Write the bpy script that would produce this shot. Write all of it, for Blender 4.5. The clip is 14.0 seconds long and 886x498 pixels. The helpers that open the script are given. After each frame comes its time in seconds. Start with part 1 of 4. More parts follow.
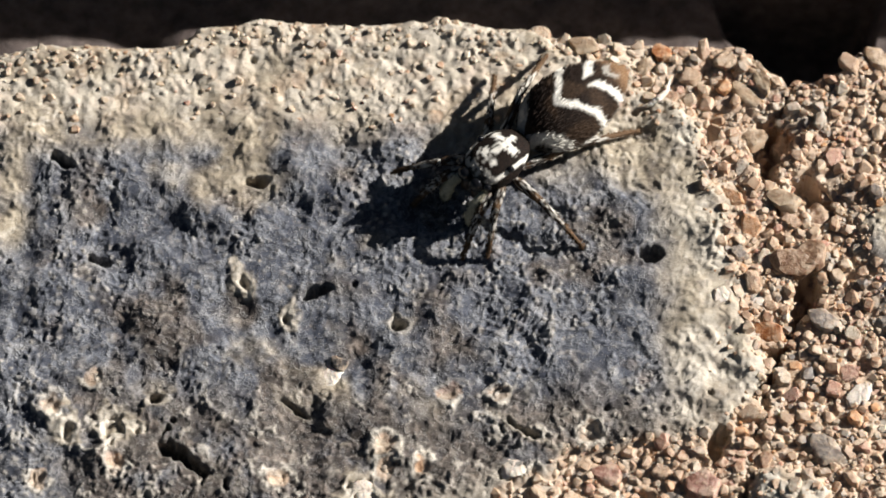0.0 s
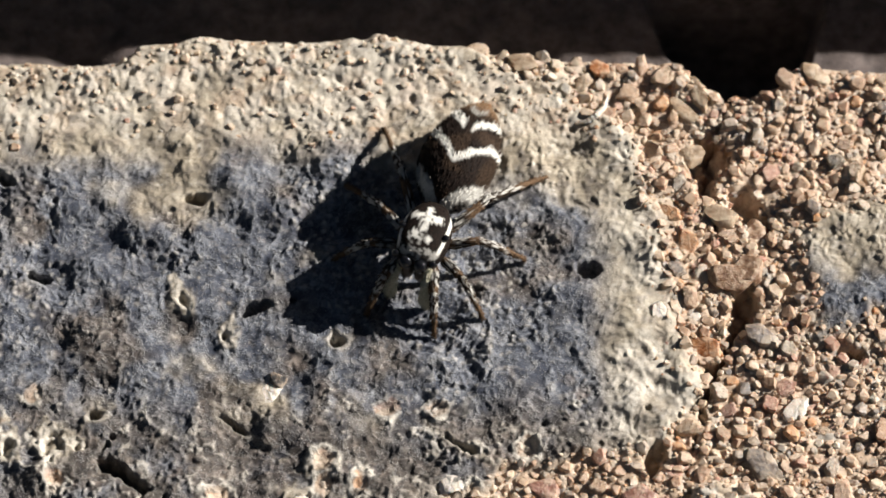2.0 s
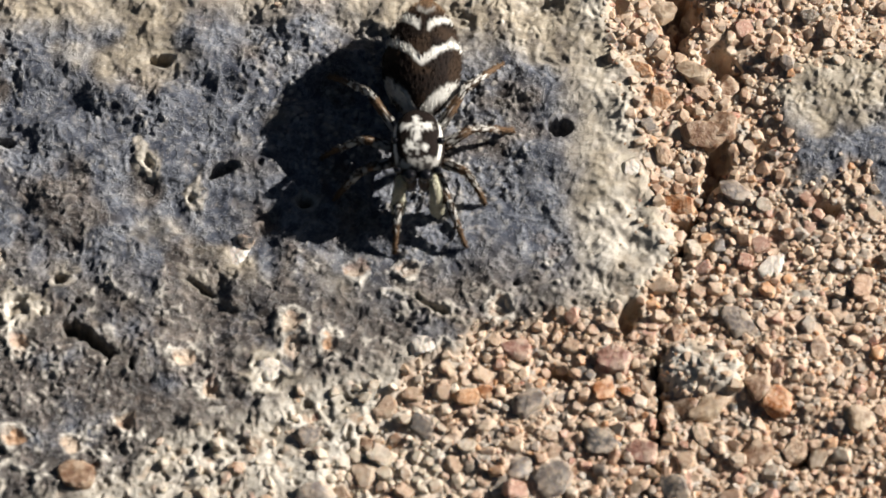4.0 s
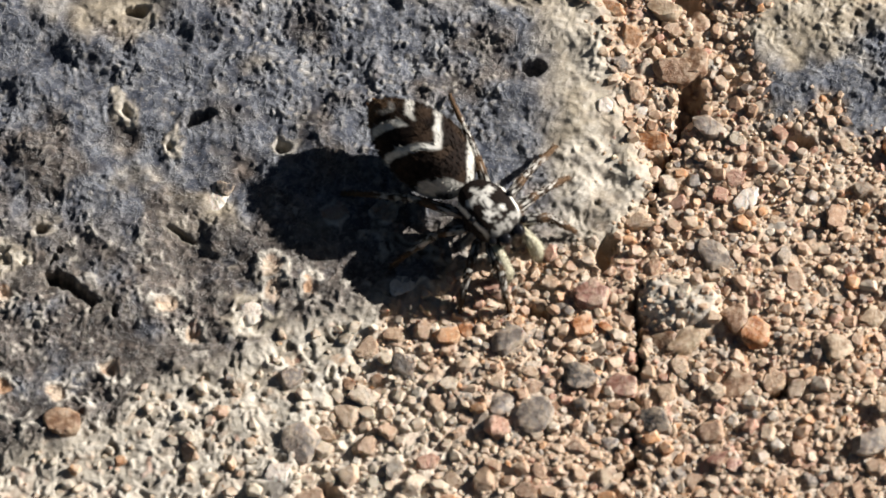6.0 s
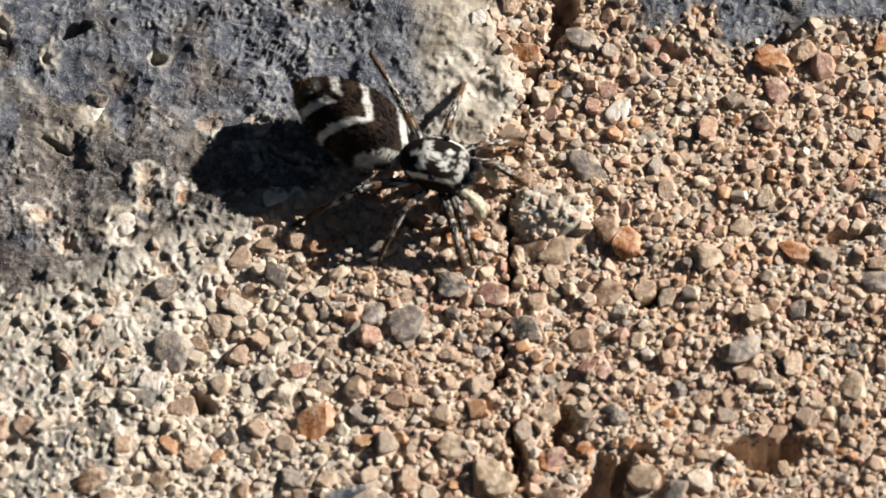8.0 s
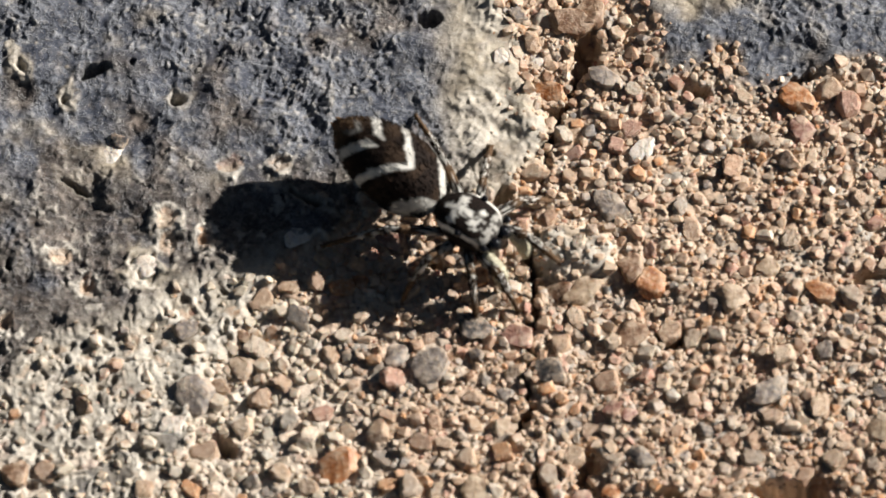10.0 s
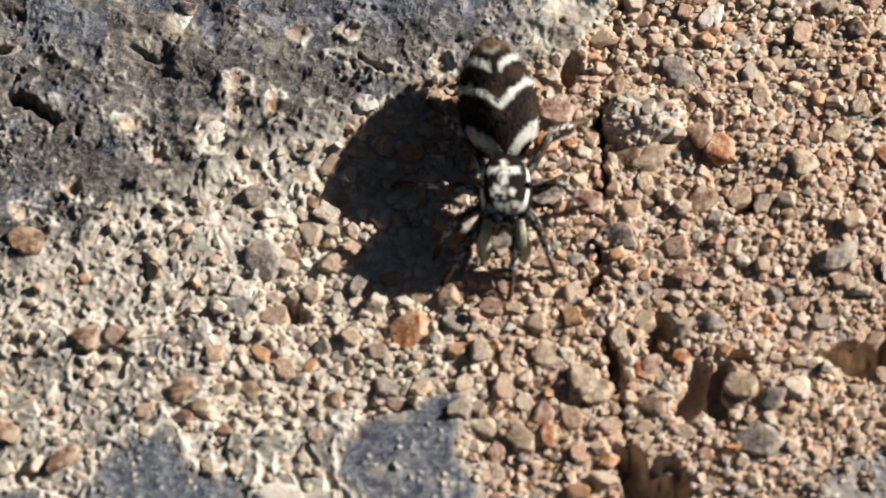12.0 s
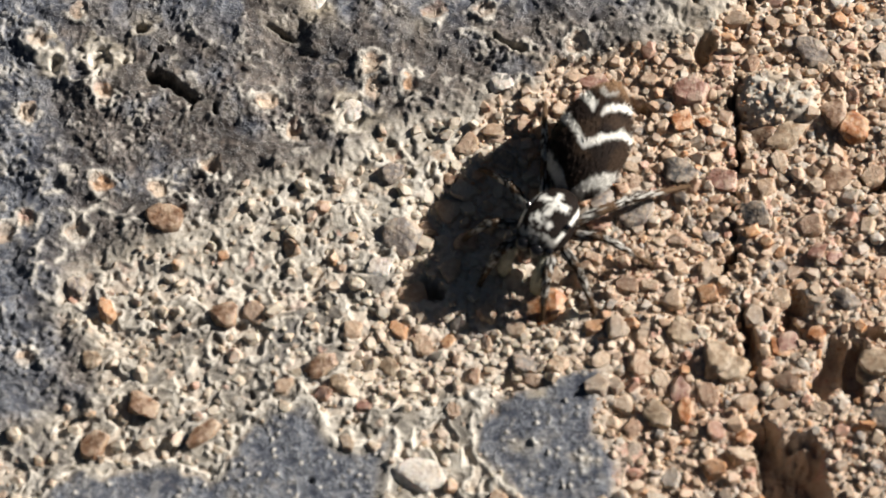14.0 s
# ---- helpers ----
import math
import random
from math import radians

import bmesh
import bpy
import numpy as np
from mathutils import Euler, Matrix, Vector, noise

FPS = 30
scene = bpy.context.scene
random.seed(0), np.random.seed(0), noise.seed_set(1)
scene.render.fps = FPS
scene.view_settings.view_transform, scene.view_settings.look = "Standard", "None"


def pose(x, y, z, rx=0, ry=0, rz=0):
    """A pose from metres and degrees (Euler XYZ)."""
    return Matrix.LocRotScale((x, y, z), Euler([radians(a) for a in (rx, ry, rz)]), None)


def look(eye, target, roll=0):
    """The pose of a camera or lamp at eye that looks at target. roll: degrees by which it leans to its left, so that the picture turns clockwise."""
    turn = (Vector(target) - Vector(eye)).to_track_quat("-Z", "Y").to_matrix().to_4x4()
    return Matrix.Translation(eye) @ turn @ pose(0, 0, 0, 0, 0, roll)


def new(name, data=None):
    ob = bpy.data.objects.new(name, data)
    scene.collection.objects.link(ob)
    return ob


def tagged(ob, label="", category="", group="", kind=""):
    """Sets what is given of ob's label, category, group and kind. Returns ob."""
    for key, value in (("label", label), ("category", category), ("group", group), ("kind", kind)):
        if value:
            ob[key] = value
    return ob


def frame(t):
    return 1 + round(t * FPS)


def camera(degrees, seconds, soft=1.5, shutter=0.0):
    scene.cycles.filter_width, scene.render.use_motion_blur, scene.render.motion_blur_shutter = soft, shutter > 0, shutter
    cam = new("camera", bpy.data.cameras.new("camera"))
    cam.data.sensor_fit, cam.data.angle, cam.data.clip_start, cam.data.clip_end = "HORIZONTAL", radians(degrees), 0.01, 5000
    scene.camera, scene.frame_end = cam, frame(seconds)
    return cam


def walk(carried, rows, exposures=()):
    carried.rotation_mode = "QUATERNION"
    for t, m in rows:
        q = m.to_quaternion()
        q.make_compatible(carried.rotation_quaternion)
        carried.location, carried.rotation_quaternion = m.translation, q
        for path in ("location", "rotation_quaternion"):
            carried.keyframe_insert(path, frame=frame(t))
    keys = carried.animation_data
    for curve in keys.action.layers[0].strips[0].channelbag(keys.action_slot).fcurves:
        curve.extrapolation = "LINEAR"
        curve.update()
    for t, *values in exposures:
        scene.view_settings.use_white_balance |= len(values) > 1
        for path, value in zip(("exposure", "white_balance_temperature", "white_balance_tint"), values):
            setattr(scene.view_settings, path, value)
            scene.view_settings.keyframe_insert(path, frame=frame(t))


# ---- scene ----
MM = 0.001
cam = camera(7.0, 14.0, soft=1.7)
# shallow focus of a close-up lens
cam.data.dof.use_dof, cam.data.dof.focus_distance, cam.data.dof.aperture_fstop = True, 0.1916, 125.0
# seconds, eye in millimetres, turn in degrees
CAMERA = [
    (0.0, -0.000, -84.287, 172.815, 26.000, -0.000, 0.000),
    (0.5, -0.066, -83.463, 171.971, 25.996, -0.020, 0.028),
    (1.0, 0.401, -82.823, 173.915, 25.998, -0.030, 0.039),
    (1.5, 0.410, -82.859, 174.194, 26.004, -0.022, 0.025),
    (2.0, 1.654, -84.240, 173.739, 25.996, 0.075, -0.145),
    (2.4, 0.494, -85.225, 173.624, 26.000, 0.052, -0.106),
    (2.5, -0.329, -86.223, 173.617, 26.045, 0.112, -0.311),
    (3.0, -1.519, -86.431, 170.625, 26.014, 0.236, -0.367),
    (3.5, 1.295, -86.399, 169.774, 25.982, 0.245, -0.443),
    (3.7, 1.945, -86.250, 169.598, 25.968, 0.253, -0.512),
    (5.8, 3.052, -87.967, 169.595, 25.993, 0.923, -1.880),
    (6.0, 2.965, -88.488, 170.391, 25.984, 0.944, -1.926),
    (6.5, 4.159, -89.316, 172.043, 25.988, 0.917, -1.898),
    (7.0, 4.421, -88.719, 170.085, 25.991, 0.902, -1.828),
    (7.5, 7.989, -89.341, 170.538, 25.988, 0.924, -1.902),
    (8.0, 6.186, -91.209, 170.249, 25.994, 0.971, -1.994),
    (8.2, 5.646, -90.911, 169.424, 25.985, 1.009, -2.062),
    (10.3, 5.547, -89.493, 169.301, 25.978, 1.062, -2.204),
    (10.5, 5.366, -90.100, 169.121, 25.979, 1.066, -2.192),
    (11.0, 4.792, -91.267, 170.414, 25.990, 1.091, -2.262),
    (11.5, 3.307, -92.339, 168.839, 25.976, 1.096, -2.244),
    (12.0, 3.687, -92.427, 167.780, 25.951, 1.078, -2.210),
    (12.5, 3.373, -92.054, 168.878, 25.960, 1.025, -2.120),
    (13.0, 1.948, -92.610, 168.566, 25.979, 1.027, -2.106),
    (13.5, 0.631, -93.149, 168.701, 25.985, 1.035, -2.102),
    (14.0, 0.162, -93.461, 168.720, 25.978, 1.034, -2.099),
]
walk(cam, [(t, pose(x * MM, y * MM, z * MM, rx, ry, rz)) for t, x, y, z, rx, ry, rz in CAMERA],
     exposures=((0.0, 0.96), (8.0, 0.94), (10.5, 0.89), (14.0, 0.87)))

# ---- light ----
SUN_AZIMUTH, SUN_HEIGHT = 20.5, 26.5  # degrees: towards +x, turned to +y; above the ground
world = bpy.data.worlds.new("sky")
scene.world = world
world.use_nodes = True
sky = world.node_tree.nodes.new("ShaderNodeTexSky")
sky.sky_type, sky.sun_disc = "NISHITA", False
sky.sun_elevation, sky.sun_rotation = radians(SUN_HEIGHT), radians(90 - SUN_AZIMUTH)
back = world.node_tree.nodes["Background"]
world.node_tree.links.new(sky.outputs[0], back.inputs[0])
back.inputs[1].default_value = 0.012
sun = new("sun", bpy.data.lights.new("sun", "SUN"))
sun.data.energy, sun.data.angle, sun.data.color = 5.0, radians(0.53), (1.0, 0.965, 0.925)
sun_way = Vector((math.cos(radians(SUN_HEIGHT)) * math.cos(radians(SUN_AZIMUTH)),
                  math.cos(radians(SUN_HEIGHT)) * math.sin(radians(SUN_AZIMUTH)), math.sin(radians(SUN_HEIGHT))))
sun.matrix_world = look(sun_way * 0.5, (0, 0, 0))


# ---- materials ----
class Nodes:
    """A small builder of node materials."""

    def __init__(self, name, roughness=0.9, specular=0.3):
        self.material = bpy.data.materials.new(name)
        self.material.use_nodes = True
        self.tree = self.material.node_tree
        self.shader = self.tree.nodes["Principled BSDF"]
        self.shader.inputs["Roughness"].default_value = roughness
        self.shader.inputs["Specular IOR Level"].default_value = specular

    def put(self, socket, value):
        if hasattr(value, "is_output"):
            self.tree.links.new(value, socket)
        elif isinstance(value, tuple) and len(value) == 3 and socket.type == "RGBA":
            socket.default_value = (*value, 1)
        else:
            socket.default_value = value

    def node(self, kind, **settings):
        n = self.tree.nodes.new(kind)
        for socket, value in settings.items():
            self.put(n.inputs[socket.replace("_", " ")], value)
        return n

    def where(self):
        return self.node("ShaderNodeTexCoord").outputs["Object"]

    def noise(self, size, detail=4.0, rough=0.6, at=None):
        """Noise of about that grain size in millimetres."""
        n = self.node("ShaderNodeTexNoise", Scale=1.0 / (size * MM), Detail=detail, Roughness=rough)
        self.put(n.inputs["Vector"], at if at is not None else self.where())
        return n.outputs["Fac"]

    def ramp(self, fac, *stops, hard=False):
        n = self.node("ShaderNodeValToRGB", Fac=fac)
        e = n.color_ramp.elements
        if hard:
            n.color_ramp.interpolation = "CONSTANT"
        while len(e) < len(stops):
            e.new(0.5)
        for el, (place, colour) in zip(e, stops):
            el.position = place
            el.color = (*colour, 1) if isinstance(colour, tuple) else (colour, colour, colour, 1)
        return n.outputs["Color"]

    def mix(self, fac, a, b, kind="MIX"):
        n = self.tree.nodes.new("ShaderNodeMix")
        n.data_type, n.blend_type = "RGBA", kind
        self.put(n.inputs[0], fac), self.put(n.inputs[6], a), self.put(n.inputs[7], b)
        return n.outputs[2]

    def math(self, kind, a, b=0.0):
        n = self.tree.nodes.new("ShaderNodeMath")
        n.operation = kind
        self.put(n.inputs[0], a), self.put(n.inputs[1], b)
        return n.outputs[0]

    def attribute(self, name):
        n = self.tree.nodes.new("ShaderNodeAttribute")
        n.attribute_name = name
        return n

    def bump(self, height, depth, strength=1.0):
        """depth: millimetres of relief between 0 and 1."""
        n = self.node("ShaderNodeBump", Height=height, Distance=depth * MM, Strength=strength)
        before = self.shader.inputs["Normal"]
        if before.is_linked:
            self.tree.links.new(before.links[0].from_socket, n.inputs["Normal"])
        self.tree.links.new(n.outputs[0], before)

    def done(self, colour, roughness=None):
        self.put(self.shader.inputs["Base Color"], colour)
        if roughness is not None:
            self.put(self.shader.inputs["Roughness"], roughness)
        return self.material


PALETTE = ((0.000, (0.442, 0.307, 0.207)), (0.130, (0.507, 0.375, 0.264)), (0.280, (0.377, 0.233, 0.150)), (0.350, (0.539, 0.418, 0.306)), (0.490, (0.507, 0.264, 0.124)), (0.550, (0.355, 0.286, 0.223)),
           (0.660, (0.485, 0.338, 0.238)), (0.810, (0.216, 0.190, 0.171)), (0.850, (0.453, 0.254, 0.187)), (0.900, (0.399, 0.355, 0.301)), (0.955, (0.604, 0.519, 0.415)))


def stone_material():
    """Cement skin with a blue-grey film, cream lime and sandy mortar, by the masks laid on the ground."""
    n = Nodes("weathered_concrete", 0.8, 0.4)
    masks = n.node("ShaderNodeSeparateColor", Color=n.attribute("masks").outputs["Color"])
    film, cream, sandy = masks.outputs[0], masks.outputs[1], masks.outputs[2]
    deep_tone = n.attribute("deep_tone").outputs["Fac"]
    broad, mid, fine, speck = n.noise(1.6, 5), n.noise(0.45, 5), n.noise(0.13, 5, 0.72), n.noise(0.05, 2, 0.8)
    cement = n.ramp(mid, (0.3, (0.15, 0.126, 0.102)), (0.5, (0.30, 0.250, 0.180)), (0.72, (0.46, 0.395, 0.295)))
    mottle = n.math("ADD", n.math("MULTIPLY", mid, 0.55), n.math("MULTIPLY", fine, 0.45))
    dark = n.ramp(mottle, (0.34, (0.021, 0.025, 0.039)), (0.48, (0.042, 0.048, 0.067)), (0.575, (0.074, 0.080, 0.099)), (0.68, (0.17, 0.175, 0.19)))
    brownish = n.ramp(mottle, (0.34, (0.021, 0.017, 0.015)), (0.5, (0.048, 0.038, 0.033)), (0.68, (0.106, 0.084, 0.073)))
    brown = n.math("MULTIPLY", n.ramp(broad, (0.32, 0.0), (0.46, 1.0)), n.math("SUBTRACT", 1.0, n.attribute("blue").outputs["Fac"]))
    # light grey patches in the colour stand for lit sides of bumps
    dark = n.mix(n.ramp(mid, (0.52, 0.0), (0.68, 0.32)), dark, (0.27, 0.275, 0.285))
    dark = n.mix(brown, dark, brownish)
    dark = n.mix(n.ramp(n.noise(0.9, 4, 0.65), (0.58, 0.0), (0.72, 0.4)), dark, (0.27, 0.205, 0.155))
    light = n.ramp(fine, (0.28, (0.45, 0.385, 0.295)), (0.46, (0.60, 0.545, 0.455)), (0.7, (0.72, 0.675, 0.595)))
    grit = n.ramp(n.attribute("grit").outputs["Fac"], *PALETTE, hard=True)
    dust = n.noise(0.16, 4, 0.75)
    mortar = n.mix(n.ramp(dust, (0.42, 0.0), (0.64, 0.65)), grit, (0.56, 0.435, 0.315))
    mortar = n.mix(n.ramp(dust, (0.29, 0.8), (0.40, 0.0)), mortar, (0.12, 0.075, 0.05))
    web = n.math("MINIMUM", n.math("ABSOLUTE", n.math("SUBTRACT", n.noise(0.9, 4, 0.62), 0.5)), n.math("ABSOLUTE", n.math("SUBTRACT", n.noise(0.5, 3, 0.6), 0.5)))
    veins = n.math("MULTIPLY", n.ramp(web, (0.0, 1.0), (0.022, 0.0)), n.ramp(mid, (0.38, 0.25), (0.58, 1.0)))
    dark = n.mix(n.math("MULTIPLY", veins, 0.28), dark, (0.46, 0.455, 0.44))
    # raised creases painted paler, standing for the light on their crests
    crest = n.math("MULTIPLY", n.attribute("crest").outputs["Fac"], n.ramp(fine, (0.40, 0.1), (0.58, 0.5)))
    dark = n.mix(crest, dark, n.mix(brown, (0.37, 0.38, 0.395), (0.31, 0.26, 0.22)))
    colour = n.mix(film, cement, dark)
    colour = n.mix(sandy, colour, mortar)
    colour = n.mix(cream, colour, light)
    # pale specks, some standing for glints put into the colour; then dark specks
    colour = n.mix(n.ramp(speck, (0.64, 0.0), (0.72, 0.6)), colour, (0.66, 0.62, 0.55))
    colour = n.mix(n.ramp(speck, (0.26, 0.7), (0.35, 0.0)), colour, (0.04, 0.034, 0.03))
    # dark brown tone of the joint's soil, also laid in crack and well
    colour = n.mix(deep_tone, colour, n.ramp(mid, (0.35, (0.062, 0.048, 0.043)), (0.7, (0.16, 0.124, 0.110))))
    n.bump(fine, 0.020, 1.0)
    n.bump(n.math("MULTIPLY", veins, film), 0.03, 0.8)
    n.bump(n.ramp(speck, (0.58, 0.0), (0.72, 1.0)), 0.012, 1.0)
    n.bump(n.noise(0.04, 2, 0.7), 0.006, 0.9)
    return n.done(colour, n.ramp(fine, (0.35, 0.5), (0.65, 0.9)))


def dusted(n, base, size, lime=None):
    """A stone's own colour under patches of pale mortar dust and dark chips; lime: how far a pale crust covers it."""
    spots, fine = n.noise(0.22 * size, 4, 0.7), n.noise(0.07 * size, 3, 0.7)
    colour = n.mix(n.ramp(spots, (0.42, 0.0), (0.66, 0.7)), base, (0.53, 0.415, 0.30))
    colour = n.mix(n.ramp(n.noise(0.5 * size, 3, 0.6), (0.36, 0.55), (0.55, 0.0)), colour, n.mix(1.0, colour, (0.62, 0.50, 0.42), "MULTIPLY"))
    colour = n.mix(n.ramp(fine, (0.29, 0.75), (0.42, 0.0)), colour, (0.10, 0.06, 0.04))
    colour = n.mix(n.ramp(fine, (0.62, 0.0), (0.75, 0.6)), colour, (0.60, 0.52, 0.42))
    if lime is not None:
        colour = n.mix(n.math("MULTIPLY", lime, n.ramp(spots, (0.34, 0.35), (0.60, 0.95))), colour, (0.50, 0.445, 0.35))
    n.shader.inputs["Subsurface Weight"].default_value = 0.22
    n.shader.inputs["Subsurface Radius"].default_value = (1.0, 0.6, 0.35)
    n.shader.inputs["Subsurface Scale"].default_value = 0.16 * MM
    n.bump(spots, 0.05 * size, 1.0)
    n.bump(fine, 0.018 * size, 1.0)
    return n.done(colour, n.ramp(spots, (0.3, 0.30), (0.7, 0.65)))


def pebble_material(name, by_object):
    """Quartz, feldspar and sandstone grains, each of its own colour."""
    n = Nodes(name, 0.6, 0.4)
    if by_object:
        pick = n.node("ShaderNodeObjectInfo").outputs["Random"]
    else:
        pick = n.node("ShaderNodeNewGeometry").outputs["Random Per Island"]
    return dusted(n, n.ramp(pick, *PALETTE, hard=True), 1.6 if by_object else 1.0, None if by_object else n.attribute("lime").outputs["Fac"])


def plain_stone(name, low, high, roughness=0.6):
    n = Nodes(name, roughness, 0.4)
    return dusted(n, n.ramp(n.noise(0.2, 4, 0.7), (0.3, low), (0.7, high)), 1.2)


def spider_coat():
    """Scale hairs: white where the band mask says so, else brown-black."""
    n = Nodes("scale_hair", 0.8, 0.12)
    band, warm = n.attribute("band").outputs["Fac"], n.attribute("warm").outputs["Fac"]
    fine = n.noise(0.05, 3, 0.75)
    dark = n.ramp(fine, (0.35, (0.004, 0.003, 0.002)), (0.58, (0.012, 0.007, 0.005)), (0.76, (0.045, 0.022, 0.014)))
    dark = n.mix(warm, dark, n.ramp(fine, (0.3, (0.08, 0.043, 0.022)), (0.7, (0.33, 0.205, 0.115))))
    white = n.ramp(fine, (0.28, (0.45, 0.41, 0.35)), (0.45, (0.66, 0.63, 0.56)), (0.7, (0.78, 0.76, 0.70)))
    colour = n.mix(band, dark, white)
    n.bump(fine, 0.02, 0.7)
    return n.done(colour)


def horn(name, low, high, roughness=0.4):
    n = Nodes(name, roughness, 0.5)
    fine = n.noise(0.06, 3, 0.7)
    n.bump(fine, 0.015, 0.8)
    return n.done(n.ramp(fine, (0.3, low), (0.7, high)))


STONE = stone_material()
PEBBLE, GRAVEL = pebble_material("pebble_stone", True), pebble_material("gravel_stone", False)
ORANGE = plain_stone("orange_stone", (0.26, 0.085, 0.025), (0.52, 0.24, 0.09))
BROWN = plain_stone("brown_stone", (0.13, 0.065, 0.036), (0.30, 0.18, 0.105))
GREY = plain_stone("grey_stone", (0.12, 0.105, 0.10), (0.30, 0.27, 0.24))
DARK = plain_stone("dark_stone", (0.018, 0.020, 0.024), (0.09, 0.09, 0.09), 0.4)
WHITE = plain_stone("white_quartz", (0.60, 0.55, 0.48), (0.82, 0.79, 0.73), 0.5)
TAN = plain_stone("tan_stone", (0.27, 0.19, 0.12), (0.46, 0.36, 0.25))
PINK = plain_stone("pink_stone", (0.24, 0.11, 0.08), (0.42, 0.25, 0.20))
COAT = spider_coat()
EYE_GLASS = horn("eye_glass", (0.004, 0.004, 0.005), (0.008, 0.008, 0.009), 0.08)
DARK_HORN = horn("dark_horn", (0.016, 0.010, 0.007), (0.07, 0.045, 0.03))
AMBER = horn("amber_horn", (0.10, 0.045, 0.015), (0.34, 0.17, 0.07))
PALE = horn("pale_hair", (0.33, 0.30, 0.19), (0.62, 0.58, 0.44), 0.7)


# ---- noise on arrays ----
def lattice(ix, iy, seed):
    h = (ix.astype(np.int64) * 374761393 + iy.astype(np.int64) * 668265263 + seed * 974634777) & 0xFFFFFFFF
    h = ((h ^ (h >> 13)) * 1274126177) & 0xFFFFFFFF
    return ((h ^ (h >> 16)) & 0xFFFFFF) / float(0xFFFFFF)


def soft_noise(x, y, size, seed):
    """Smooth noise of 0 to 1."""
    x, y = x / size, y / size
    ix, iy = np.floor(x), np.floor(y)
    u, v = x - ix, y - iy
    u, v = u * u * u * (u * (u * 6 - 15) + 10), v * v * v * (v * (v * 6 - 15) + 10)
    a, b = lattice(ix, iy, seed), lattice(ix + 1, iy, seed)
    c, d = lattice(ix, iy + 1, seed), lattice(ix + 1, iy + 1, seed)
    return (a * (1 - u) + b * u) * (1 - v) + (c * (1 - u) + d * u) * v


def layered(x, y, size, seed, layers=4, fall=0.55):
    total, weight, w = 0.0, 0.0, 1.0
    for k in range(layers):
        total = total + w * soft_noise(x + 17.3 * k, y - 9.1 * k, size / 2 ** k, seed + k)
        weight, w = weight + w, w * fall
    return total / weight


def cells(x, y, size, seed):
    """Distance to the nearest and second seed of a jittered lattice, in cell sizes, and the nearest one's number."""
    x, y = x / size, y / size
    ix, iy = np.floor(x), np.floor(y)
    first, second, who = np.full(x.shape, 9.0), np.full(x.shape, 9.0), np.zeros(x.shape)
    for di in (-1, 0, 1):
        for dj in (-1, 0, 1):
            cx, cy = ix + di, iy + dj
            px, py = cx + 0.1 + 0.8 * lattice(cx, cy, seed), cy + 0.1 + 0.8 * lattice(cx, cy, seed + 7)
            d = np.hypot(px - x, py - y)
            near = d < first
            second = np.where(near, first, np.minimum(second, d))
            who = np.where(near, lattice(cx, cy, seed + 13), who)
            first = np.where(near, d, first)
    return first, second, who


def smooth(a, b, x):
    t = np.clip((x - a) / (b - a), 0, 1)
    return t * t * (3 - 2 * t)


def within(poly, x, y):
    """Signed distance to a closed outline, positive inside."""
    best, inside = np.full(x.shape, 1e9), np.zeros(x.shape, bool)
    for (ax, ay), (bx, by) in zip(poly, poly[1:] + poly[:1]):
        ex, ey = bx - ax, by - ay
        t = np.clip(((x - ax) * ex + (y - ay) * ey) / (ex * ex + ey * ey), 0, 1)
        best = np.minimum(best, np.hypot(x - ax - t * ex, y - ay - t * ey))
        if ey:
            inside ^= ((ay > y) != (by > y)) & (x < ex * (y - ay) / ey + ax)
    return np.where(inside, best, -best)


# ---- the ground: one sheet of weathered concrete, in millimetres ----
EDGE = [(-60, 5.6), (-11.5, 5.9), (-10.6, 6.2), (-8.2, 6.1), (-7.2, 6.2), (-6.5, 6.7), (-4.8, 7.0), (-2.4, 6.8), (-0.1, 7.0), (2.2, 6.7), (3.7, 6.5),
        (5.7, 6.3), (8.0, 6.2), (8.8, 5.4), (9.8, 5.2), (10.7, 5.4), (11.2, 6.1), (12.4, 6.0), (60, 6.2)]
LUMP = [(8.3, -6.5), (9.0, -6.1), (9.9, -6.9), (9.9, -7.6), (8.8, -7.9), (8.1, -7.5)]
WELL = [(7.9, -16.3), (8.5, -16.2), (9.2, -17.4), (9.6, -19.5), (8.1, -19.5)]
# x, y, half width, half height of hollows in the bed
HOLLOWS = [(8.9, 3.0, 0.6, 1.0), (9.8, 1.6, 0.5, 0.9), (9.6, -1.2, 0.45, 0.9), (9.9, -15.0, 0.55, 0.9), (9.2, -13.4, 0.35, 0.8), (-0.27, -12.45, 0.55, 0.40), (16.9, -8.2, 0.8, 0.3),
           (5.2, -7.3, 0.4, 0.3), (7.2, -5.4, 0.35, 0.6), (11.4, -9.6, 0.4, 0.3), (10.52, -15.05, 0.35, 0.9), (7.93, -13.89, 0.3, 1.1), (11.11, -14.20, 0.6, 0.3), (14.3, -14.1, 1.3, 0.5), (12.4, -2.5, 0.6, 0.25), (15.2, -2.5, 0.6, 0.22)]
HOLE = [(7.4, 9.6), (8.0, 7.9), (8.9, 6.8), (9.0, 5.0), (11.0, 5.0), (11.2, 6.5), (11.6, 8.2), (12.0, 9.6)]
